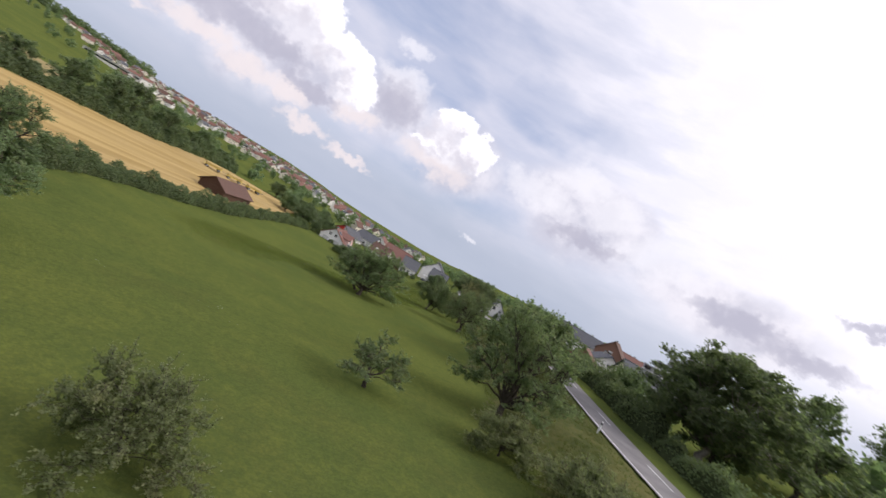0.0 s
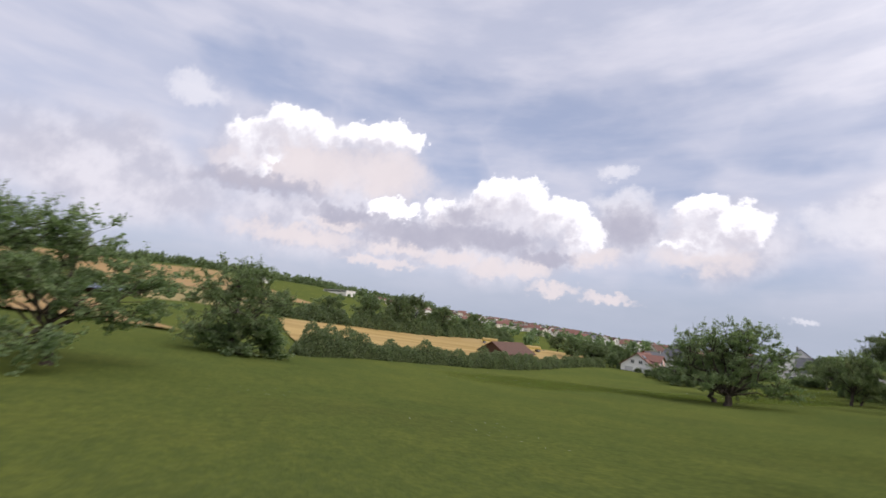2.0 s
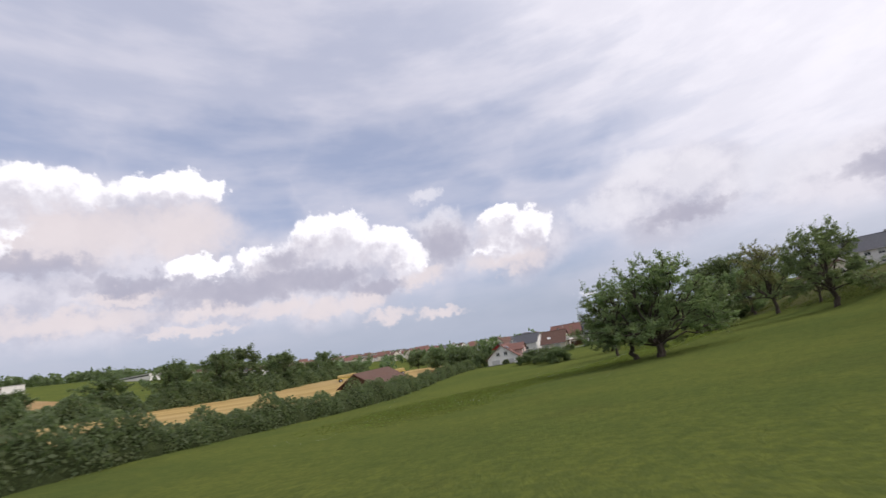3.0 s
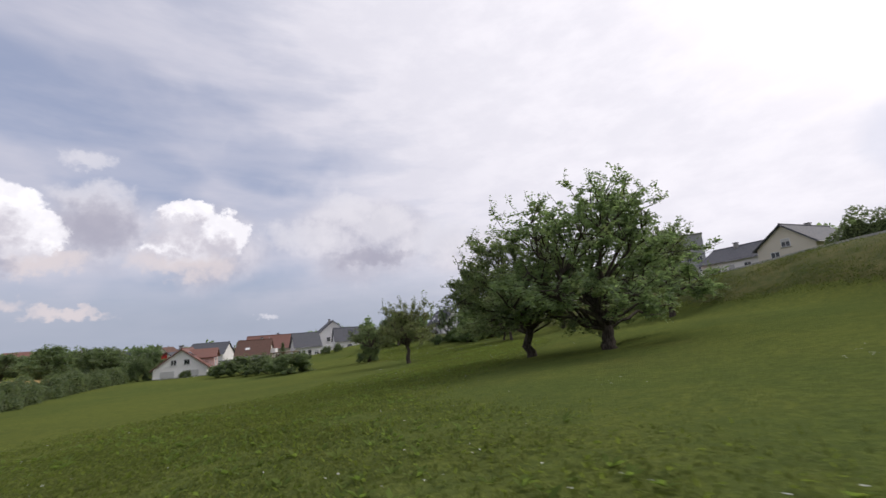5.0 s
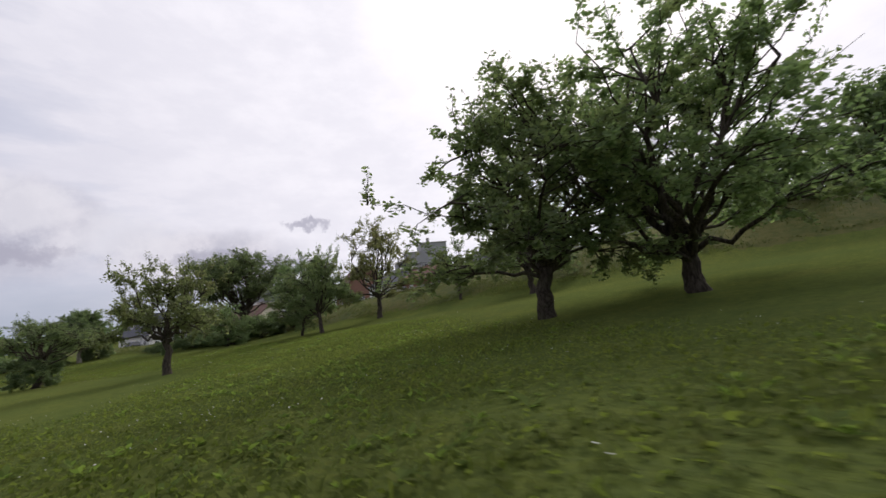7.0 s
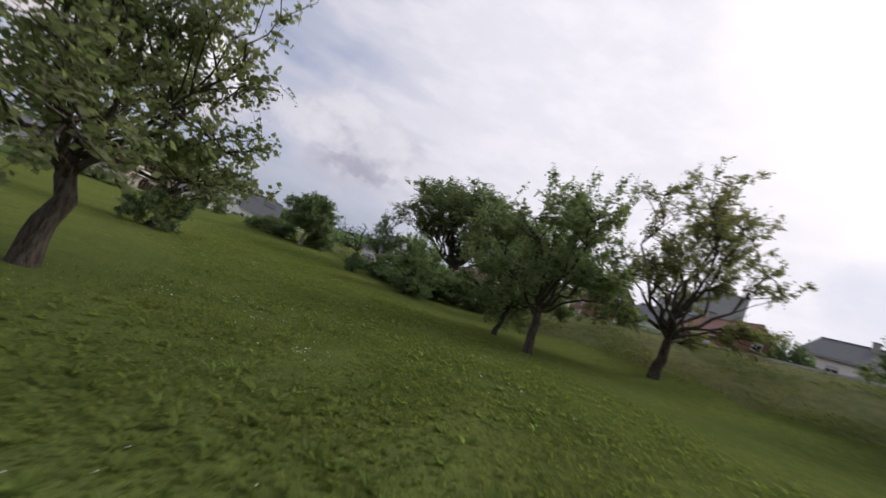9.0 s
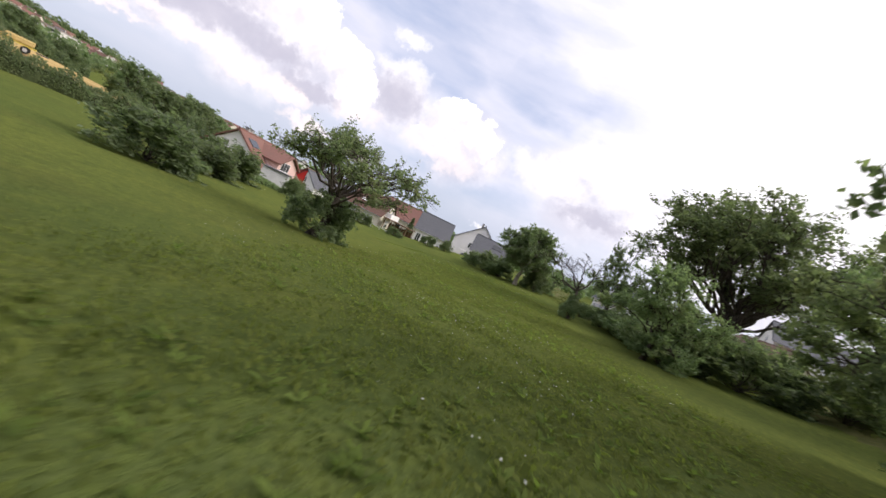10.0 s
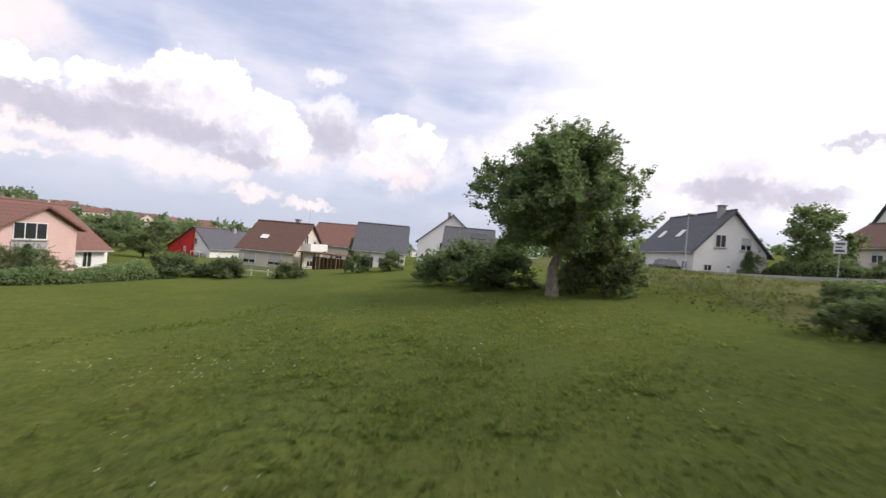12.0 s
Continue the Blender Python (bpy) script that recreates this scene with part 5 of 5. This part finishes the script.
rng = np.random.default_rng(12)
v, f = [], []
tube(v, f, [(0, -0.6, 0.68), (0, -0.58, 0.68), (0, 0.58, 0.68), (0, 0.6, 0.68)], (0.6, 0.7, 0.7, 0.6), 18)
f.append(tuple(range(18))[::-1])
bale_mesh = mesh_of("bale", v, f, STRAW)
for k in range(38):
    x, y = rng.uniform(-600, -285), rng.uniform(-235, -68)
    b_ = tagged(new("straw_bale", bale_mesh), "round straw bale lying on the stubble", "straw bale", "bales on the far field")
    b_.matrix_world = Matrix.Translation((x, y, float(land(x, y)) + 0.9)) @ pose(0, 0, 0, 0, 0, rng.uniform(0, 180)) @ Matrix.Scale(1.25, 4)
fs = thing("field_shed", Matrix.Translation((-150, -78, float(land(-150, -78)))) @ pose(0, 0, 0, 0, 0, 30), "low open field shelter with a blue-grey roof", "shed")
part("roof", roof_slab(13, 3.5, 2.6, 3.6, -1), BLUE_SHEET, fs)
part("roof", roof_slab(13, 3.5, 2.6, 3.6, 1), BLUE_SHEET, fs)
part("wall", boxes((-6.4, 6.4, 3.2, 3.4, -0.5, 2.6), (-6.4, -6.2, -3.4, 3.4, -0.5, 2.6), (6.2, 6.4, -3.4, 3.4, -0.5, 2.6)), BARN_WOOD, fs)
for x, y, h, w in ((-160, -92, 11, 14), (-172, -80, 9, 12), (-134, -62, 4, 6), (-230, -58, 8, 11), (-250, -130, 7, 10), (-320, -70, 8, 12), (-205, -30, 6, 9), (-290, -150, 8, 12)):
    tree("field_tree", "field_tree", x, y, h, w, x, "lone dark tree standing among the fields", "trees among the fields")

# ---- roadside ----


def post_thing(x, y):
    ob = thing("delineator_post", Matrix.Translation((x, y, float(road_z(y)) + 0.02)), "white roadside marker post with a black band", "roadside post", "marker posts")
    part("post", boxes((-0.06, 0.06, -0.06, 0.06, -0.3, 1.0), bevel=0.02), FRAME, ob)
    part("band", boxes((-0.065, 0.065, -0.065, 0.065, 0.70, 0.88)), DARK_METAL, ob)


for k in range(9):
    post_thing(ROAD_X - 3.7, -140 + 25 * k)
sign = thing("road_sign", Matrix.Translation((24.6, 24.8, -0.5)) @ pose(0, 0, 0, 0, 0, -40), "white timetable sign on a grey post by the road", "road sign")
v, f = [], []
tube(v, f, [(0, 0, -0.5), (0, 0, 2.7)], (0.035, 0.035), 8)
part("post", mesh_of("sign_post", v, f, METAL), None, sign)
board = part("board", boxes((-0.3, 0.3, -0.05, -0.02, 1.9, 2.7), bevel=0.01), FRAME, sign)
part("writing", boxes((-0.22, 0.22, -0.056, -0.051, 2.45, 2.58), (-0.22, 0.08, -0.056, -0.051, 2.25, 2.33), (-0.22, 0.22, -0.056, -0.051, 2.0, 2.14)), DARK_METAL, board)
lamp_post = thing("street_lamp", Matrix.Translation((22.4, 38.0, -0.6)), "slim grey street lamp at the road", "street lamp")
v, f = [], []
tube(v, f, [(0, 0, -0.4), (0, 0, 4.9), (0.1, 0, 5.3)], (0.07, 0.045, 0.04), 8)
part("pole", mesh_of("lamp_pole", v, f, METAL), None, lamp_post)
part("head", boxes((-0.1, 0.75, -0.14, 0.14, 5.28, 5.42), bevel=0.04), METAL, lamp_post)


def car(x, y, head, paint, label):
    ob = thing("car", Matrix.Translation((x, y, float(land(x, y)) + 0.05)) @ pose(0, 0, 0, 0, 0, head), label, "car", "parked cars")
    bm = boxes((-2.1, 2.1, -0.85, 0.85, 0.35, 0.9), bevel=0.12)
    part("body", bm, paint, ob)
    bm = bmesh.new()
    lo = [bm.verts.new(p) for p in ((-1.7, -0.8, 0.88), (1.1, -0.8, 0.88), (1.1, 0.8, 0.88), (-1.7, 0.8, 0.88))]
    hi = [bm.verts.new(p) for p in ((-1.2, -0.62, 1.45), (0.35, -0.62, 1.45), (0.35, 0.62, 1.45), (-1.2, 0.62, 1.45))]
    bm.faces.new(hi)
    for k in range(4):
        bm.faces.new((lo[k], lo[(k + 1) % 4], hi[(k + 1) % 4], hi[k]))
    part("glasshouse", bm, PANE, ob)
    part("roof", boxes((-1.2, 0.35, -0.6, 0.6, 1.44, 1.49), bevel=0.02), paint, ob)
    for wx in (-1.3, 1.3):
        for wy in (-0.8, 0.8):
            wheel(ob, wx, wy, 0.32, 0.22)
    for wy in (-0.6, 0.6):
        part("headlight", boxes((2.06, 2.13, wy - 0.18, wy + 0.18, 0.62, 0.76)), FRAME, ob)


car(-1.2, 58.5, 75, CAR_DARK, "dark estate car parked before the houses")
car(2.2, 58.0, 80, CAR_DARK, "black car parked beside the white house")
car(-58.0, 60.0, 30, CAR_LIGHT, "silver car parked on the lower street")
car(24.5, 46.0, 90, CAR_DARK, "dark car parked by the long white house")
rail = thing("fence", Matrix.Translation((-24.5, 26.5, float(land(-24.5, 26.5)))), "grey timber fence along the gardens", "fence")
for k in range(9):
    part("post", boxes((1.5 * k - 0.05, 1.5 * k + 0.05, 9.6 - 0.05, 9.6 + 0.05, -0.4, 1.1)), SHUTTER, rail)
for zz in (0.35, 0.85):
    part("rail", boxes((0, 12, 9.57, 9.63, zz, zz + 0.1)), SHUTTER, rail)

# ---- the village on the far slope, the woods ----
rng = np.random.default_rng(77)


def far_house(wall, roof, L, W, e, r, label):
    ob = thing("house", Matrix.Identity(4), label, "house", "village houses")
    part("wall", gable_body(L, W, e, r, -3.0), wall, ob)
    part("roof", roof_slab(L, W, e, r, -1, 0.5, 0.4, 0.2), roof, ob)
    part("roof", roof_slab(L, W, e, r, 1, 0.5, 0.4, 0.2), roof, ob)
    rows = []
    for side in (-1, 1):
        for u in (-3.2, 0.0, 3.2):
            for z in (0.9, 3.5):
                part("window", boxes((u - 0.6, u + 0.6, side * W - 0.04, side * W + 0.04, z, z + 1.3)), PANE, ob)
        part("window", boxes((side * L / 2 - 0.04, side * L / 2 + 0.04, -0.7, 0.7, e - 0.2, e + 1.1)), PANE, ob)
    part("chimney", boxes((1.2, 1.8, 0.2, 0.8, e, r + 0.9)), PLINTH, ob)
    return ob


KIND = [far_house(FAR_WALL, RED_TILE, 12, 5.0, 5.2, 9.2, "white village house with a red tiled roof"), far_house(CREAM_WALL, BROWN_TILE, 11, 4.8, 4.6, 8.8, "cream village house with a brown roof"),
        far_house(FAR_WALL, BROWN_TILE, 15, 5.2, 5.4, 9.6, "white village house with a dark brown roof"), far_house(FAR_WALL, GREY_TILE, 11, 4.8, 5.0, 8.8, "white village house with a grey roof"),
        far_house(CREAM_WALL, RED_TILE, 17, 5.5, 6.0, 10.2, "long cream village house with a red roof")]
spots = []
tries = 0
while len(spots) < 290 and tries < 20000:
    tries += 1
    a, r = radians(rng.uniform(3, 54)), 150 + 820 * rng.random() ** 0.7
    if math.degrees(a) > 24 and r < 260 or math.degrees(a) > 36 and r < 340 or math.degrees(a) < 14 and r > 420:
        continue
    x, y = -r * math.sin(a), r * math.cos(a) - 20
    if x > -70 and y < 125 or any((x - p) ** 2 + (y - q) ** 2 < (11 + r * 0.010) ** 2 for p, q in spots):
        continue
    spots.append((x, y))
for k, (x, y) in enumerate(spots):
    m = Matrix.Translation((x, y, float(land(x, y)) + 0.3)) @ pose(0, 0, 0, 0, 0, float(rng.choice((15, 105, 40, 130, 75))) + rng.uniform(-8, 8)) @ Matrix.Scale(rng.uniform(0.68, 0.9), 4)
    src = KIND[(0, 1, 3, 2, 3, 0, 4, 1, 2, 1)[int(rng.integers(0, 10))]]
    if k < 5:
        KIND[k].matrix_basis = m
    else:
        copy_thing(src, m)
for lx, ly, head, L in ((-260, 330, 10, 46), (-360, 260, 5, 60), (-620, 190, -8, 80), (-560, 300, 0, 60)):
    hall = thing("hall", Matrix.Translation((lx, ly, float(land(lx, ly)))) @ pose(0, 0, 0, 0, 0, head), "long white flat-roofed hall in the village", "hall")
    part("wall", boxes((-L / 2, L / 2, -9, 9, -4, 5.4)), FAR_WALL, hall)
    part("roof", boxes((-L / 2 - 0.4, L / 2 + 0.4, -9.4, 9.4, 5.4, 5.8)), PLINTH, hall)
    part("window_band", boxes((-L / 2 + 2, L / 2 - 2, -9.05, -8.97, 2.8, 4.4)), PANE, hall)

# village trees: many crowns, one mesh of clumps
cent, size = [], []
for tree_no in range(610):
    a, r = radians(rng.uniform(-8, 62)), 130 + 900 * rng.random()
    x, y = -r * math.sin(a), r * math.cos(a) - 20
    if 420 <= tree_no < 540:
        x, y = rng.uniform(66, 200), rng.uniform(-150, -6)
    if tree_no >= 540:
        x, y = rng.uniform(8, 150), rng.uniform(100, 230)
    elif tree_no < 420 and x > -66 and y < 118 or any((x - p) ** 2 + (y - q) ** 2 < 60 for p, q in spots):
        continue
    h, w = rng.uniform(5, 9), rng.uniform(5, 9)
    n = 130
    d = rng.normal(size=(n, 3))
    d /= np.linalg.norm(d, axis=1)[:, None]
    rad = rng.uniform(0.55, 1.05, (n, 1)) * (0.8 + 0.25 * np.sin(d[:, :1] * 5 + d[:, 1:2] * 4 + x))
    cent.append(np.array([x, y, float(land(x, y)) + h * 0.52]) + d * rad * (w / 2, w / 2, h * 0.52))
    size.append(rng.uniform(0.5, 1.2, n))
v, t = leaf_cards(rng, np.concatenate(cent), np.concatenate(size), 0.6)
village_trees = new("village_trees", fast_mesh("village_trees", v, t, LEAF_DARK))
tagged(village_trees, "dark green garden trees between the village houses", "trees", kind="stuff")

# woods along the far ridge
cent, size = [], []
for _ in range(2600):
    a = radians(rng.uniform(44, 150))
    r = rng.uniform(900, 1250)
    x, y = -r * math.sin(a), r * math.cos(a) - 40
    h, w = rng.uniform(14, 24), rng.uniform(10, 18)
    n = 28
    d = rng.normal(size=(n, 3))
    d /= np.linalg.norm(d, axis=1)[:, None]
    cent.append(np.array([x, y, float(land(x, y)) + h * 0.45]) + d * rng.uniform(0.5, 1.0, (n, 1)) * (w / 2, w / 2, h * 0.5))
    size.append(rng.uniform(2.0, 4.2, n))
v, t = leaf_cards(rng, np.concatenate(cent), np.concatenate(size), 0.6)
tagged(new("far_woods", fast_mesh("far_woods", v, t, LEAF_DARK)), "dark wooded ridge on the horizon", "woods", kind="stuff")

# ---- grass and flowers of the meadow ----
LINE_X = (-22, -22, -22, -21, -17, -12, -8.3, -5, -2, 0, 0.3, -0.3, 0, 0.5, 1)
LINE_Y = (-74, -68, -63, -57, -52, -48, -44, -41, -37, -32, -24, -17, -6, 2, 12)
rng = np.random.default_rng(5)
s = np.linspace(0, 1, len(LINE_X))


def strewn(count, spread):
    """Places scattered beside the middle line of the meadow."""
    u = rng.random(count)
    a, r = rng.uniform(0, 2 * math.pi, count), spread * 1.7 * rng.random(count) ** 0.6
    x, y = np.interp(u, s, LINE_X) + r * np.cos(a), np.interp(u, s, LINE_Y) + r * np.sin(a)
    keep = x < 13.5
    return x[keep], y[keep]


def thick(x, y):
    return 0.5 + 0.25 * np.sin(x * 2.1 + 2 * np.sin(y * 0.8)) + 0.25 * np.sin(y * 1.9 + 2 * np.sin(x * 1.1))


# broad clover and herb leaves, lying nearly flat
gx_, gy_ = strewn(190000, 3.6)
n = len(gx_)
lush = thick(gx_, gy_)
heads = np.column_stack([gx_, gy_, land(gx_, gy_) + rng.uniform(0.015, 0.07, n) * (0.5 + lush)])
w = rng.uniform(0, 2 * math.pi, n)
size_ = (rng.uniform(0.014, 0.042, n) * (0.7 + 0.6 * lush))[:, None]
tilt = rng.normal(0, 0.45, (n, 2))
ahead = np.stack([np.cos(w), np.sin(w), tilt[:, 0]], 1) * size_
across = np.stack([-np.sin(w), np.cos(w), tilt[:, 1]], 1) * size_ * 0.6
verts = np.stack([heads - ahead, heads - across, heads + ahead, heads + across], 1).reshape(-1, 3)
k = np.arange(n)[:, None] * 4
tris = np.concatenate([k + (0, 1, 2), k + (0, 2, 3)], 0)
tagged(new("meadow_herbs", fast_mesh("meadow_herbs", verts, tris, GRASS_BLADE)), "broad green clover and herb leaves in the meadow", "grass", kind="stuff")

# short grass blades between them
gx_, gy_ = strewn(50000, 4.2)
n = len(gx_)
lush = thick(gx_, gy_)
gz_ = land(gx_, gy_)
w = rng.uniform(0, 2 * math.pi, n)
tall = rng.uniform(0.03, 0.10, n) * (0.6 + 0.8 * lush)
wide = rng.uniform(0.004, 0.009, n)
lean_ = rng.uniform(0.03, 0.10, n)
rootv = np.stack([gx_, gy_, gz_ - 0.01], 1)
acr = np.stack([np.cos(w), np.sin(w), 0 * w], 1) * wide[:, None]
fwd = np.stack([-np.sin(w), np.cos(w), 0 * w], 1) * lean_[:, None]
p2 = rootv + fwd * 0.4 + np.stack([0 * w, 0 * w, tall * 0.65], 1)
verts = np.stack([rootv - acr, rootv + acr, p2 + acr, p2 - acr, rootv + fwd + np.stack([0 * w, 0 * w, tall], 1)], 1).reshape(-1, 3)
k = np.arange(n)[:, None] * 5
tris = np.concatenate([k + (0, 1, 2), k + (0, 2, 3), k + (3, 2, 4)], 0)
tagged(new("meadow_blades", fast_mesh("meadow_blades", verts, tris, GRASS_BLADE)), "short leafy grass blades on the meadow", "grass", kind="stuff")

# broad-leaved weeds in loose rosettes, and an old wheel track grown over with taller grass
rx_, ry_ = strewn(5200, 3.4)
keep = thick(rx_ * 0.45 + 3.0, ry_ * 0.45) > 0.42
rx_, ry_ = rx_[keep], ry_[keep]
per = 7
cx_, cy_ = np.repeat(rx_, per), np.repeat(ry_, per)
n = len(cx_)
w = rng.uniform(0, 2 * math.pi, n)
reach = np.repeat(rng.uniform(0.035, 0.085, len(rx_)), per) * rng.uniform(0.7, 1.2, n)
foot = np.stack([cx_, cy_, land(cx_, cy_) + 0.02], 1)
out = np.stack([np.cos(w), np.sin(w), rng.uniform(0.15, 0.9, n)], 1) * reach[:, None]
side = np.stack([-np.sin(w), np.cos(w), rng.normal(0, 0.25, n)], 1) * (reach * rng.uniform(0.26, 0.42, n))[:, None]
tip = foot + out * (1.9, 1.9, 1.5)
verts = np.stack([foot, foot + out - side, foot + out + side, tip], 1).reshape(-1, 3)
k = np.arange(n)[:, None] * 4
tris = np.concatenate([k + (0, 1, 2), k + (1, 3, 2)], 0)
tagged(new("meadow_weeds", fast_mesh("meadow_weeds", verts, tris, GRASS_BLADE)), "broad-leaved weed rosettes scattered through the meadow grass", "weeds", kind="stuff")

tx_, ty_ = [], []
for line in (((-20.6, -65), (-19.6, -58), (-18.0, -50), (-16.0, -40)), ((-8.6, 6.0), (-7.0, 8.2), (-5.7, 10.8), (-5.2, 14.5))):
    line = np.array(line)
    u = rng.uniform(0, len(line) - 1, 1500)
    tx_.append(np.interp(u, range(len(line)), line[:, 0]) + rng.normal(0, 0.3, 1500))
    ty_.append(np.interp(u, range(len(line)), line[:, 1]) + rng.normal(0, 0.05, 1500))
tx_, ty_ = np.concatenate(tx_), np.concatenate(ty_)
v, t = leaf_cards(rng, np.column_stack([tx_, ty_, land(tx_, ty_) + rng.uniform(0.005, 0.04, len(tx_))]), rng.uniform(0.025, 0.055, len(tx_)), 1.2)
tagged(new("track_grass", fast_mesh("track_grass", v, t, GRASS_BLADE)), "taller dark grass along an overgrown wheel track", "grass", kind="stuff")

# white clover and yarrow heads, gathered in patches
patches = [(rng.uniform(0, 1), rng.normal(size=2) * 4.5, rng.uniform(0.4, 1.5), int(rng.integers(6, 20))) for _ in range(110)]
for px_, py_ in ((6.1, -120.4), (4.4, -119.2), (2.7, -116.2), (-0.4, -111.3), (6.2, -117.8), (4.2, -117.1), (-3.6, -101.5), (-10.4, -104.2), (-21.2, -82.3), (-0.9, -21.0), (-0.8, -20.0), (-2.6, -19.7), (0.1, -21.6), (-2.8, 5.6), (-3.7, 4.9), (-5.4, 5.5), (-5.9, -38.2), (-3.7, -32.3), (-4.4, -11.8)):
    patches.append((None, np.array([px_, py_]), rng.uniform(0.6, 1.6), 22))
heads = []
for pu, po, pr, pn_ in patches:
    c = po if pu is None else np.array([np.interp(pu, s, LINE_X), np.interp(pu, s, LINE_Y)]) + po
    heads.append(c + rng.normal(size=(pn_, 2)) * pr * 0.6)
heads = np.concatenate(heads)
heads = heads[heads[:, 0] < 13]
n = len(heads)
hz_ = land(heads[:, 0], heads[:, 1]) + rng.uniform(0.07, 0.22, n)
cc = np.column_stack([heads, hz_])
rr = rng.uniform(0.006, 0.013, n)
ring = [(math.cos(q * math.pi / 3), math.sin(q * math.pi / 3)) for q in range(6)]
vv = [cc + np.stack([0 * rr, 0 * rr, rr * 0.5], 1)] + [cc + np.stack([rr * a_, rr * b_, 0 * rr], 1) for a_, b_ in ring]
verts = np.stack(vv, 1).reshape(-1, 3)
k = np.arange(n)[:, None] * 7
tris = np.concatenate([k + (0, 1 + q, 1 + (q + 1) % 6) for q in range(6)], 0)
tagged(new("meadow_flowers", fast_mesh("meadow_flowers", verts, tris, PETAL)), "small white clover and yarrow heads in the grass", "flowers", kind="stuff")

# tall dry grass on the bank
rng = np.random.default_rng(31)
n = 60000
gy_ = rng.uniform(-128, 40, n)
lowx = 15.2 - 6.8 * ease((gy_ + 6) / 12)
gx_ = lowx + rng.random(n) * (24.8 - lowx)
tuft = 0.5 + 0.5 * np.sin(gx_ * 1.7 + 2.2 * np.sin(gy_ * 0.6)) * np.sin(gy_ * 1.3 + 2 * np.sin(gx_ * 0.8))
keep = (rng.random(n) < 0.35 + 0.65 * tuft) & ((gy_ < -14) | (gx_ > lowx + 2.5)) & ((gy_ < 4) | (gx_ < 19))
gx_, gy_, tuft = gx_[keep], gy_[keep], tuft[keep]
n = len(gx_)
w = rng.uniform(0, 2 * math.pi, n)
tall = rng.uniform(0.05, 0.2, n) * (0.5 + tuft) * np.clip((gx_ - lowx[keep]) / 3.0, 0.15, 1.0)
wide = rng.uniform(0.012, 0.03, n)
rootv = np.stack([gx_, gy_, land(gx_, gy_) + 0.05], 1)
acr = np.stack([np.cos(w), np.sin(w), 0 * w], 1) * wide[:, None]
tip = rootv + np.stack([-np.sin(w) * 0.3 * tall, np.cos(w) * 0.3 * tall, tall + 0.1], 1)
verts = np.stack([rootv - acr, rootv + acr, tip], 1).reshape(-1, 3)
tris = np.arange(3 * n).reshape(-1, 3)
tagged(new("bank_grass", fast_mesh("bank_grass", verts, tris, BANK_BLADE)), "tall dry brownish grass on the bank", "grass", kind="stuff")

# low weeds and brambles in patches on the bank
n = 90000
gy_ = rng.uniform(-120, 24, n)
lowx = 15.2 - 6.8 * ease((gy_ + 6) / 12)
gx_ = lowx + rng.random(n) ** 1.2 * (24.6 - lowx)
patch_ = 0.5 + 0.27 * np.sin(gx_ * 0.9 + 2.4 * np.sin(gy_ * 0.37)) + 0.23 * np.sin(gy_ * 0.8 + 2.6 * np.sin(gx_ * 0.5))
keep = (rng.random(n) < np.clip(patch_ * 1.7 - 0.45, 0.05, 1.0)) & ((gy_ < 4) | (gx_ < 19))
gx_, gy_, patch_ = gx_[keep], gy_[keep], patch_[keep]
n = len(gx_)
up = rng.random(n) ** 0.6 * np.clip(patch_ - 0.2, 0.05, 1.0) * 0.38
v, t = leaf_cards(rng, np.column_stack([gx_, gy_, land(gx_, gy_) + 0.07 + up]), rng.uniform(0.035, 0.085, n), 0.5)
tagged(new("bank_weeds", fast_mesh("bank_weeds", v, t, LEAF_WEED)), "low green weeds and brambles on the bank", "weeds", kind="stuff")
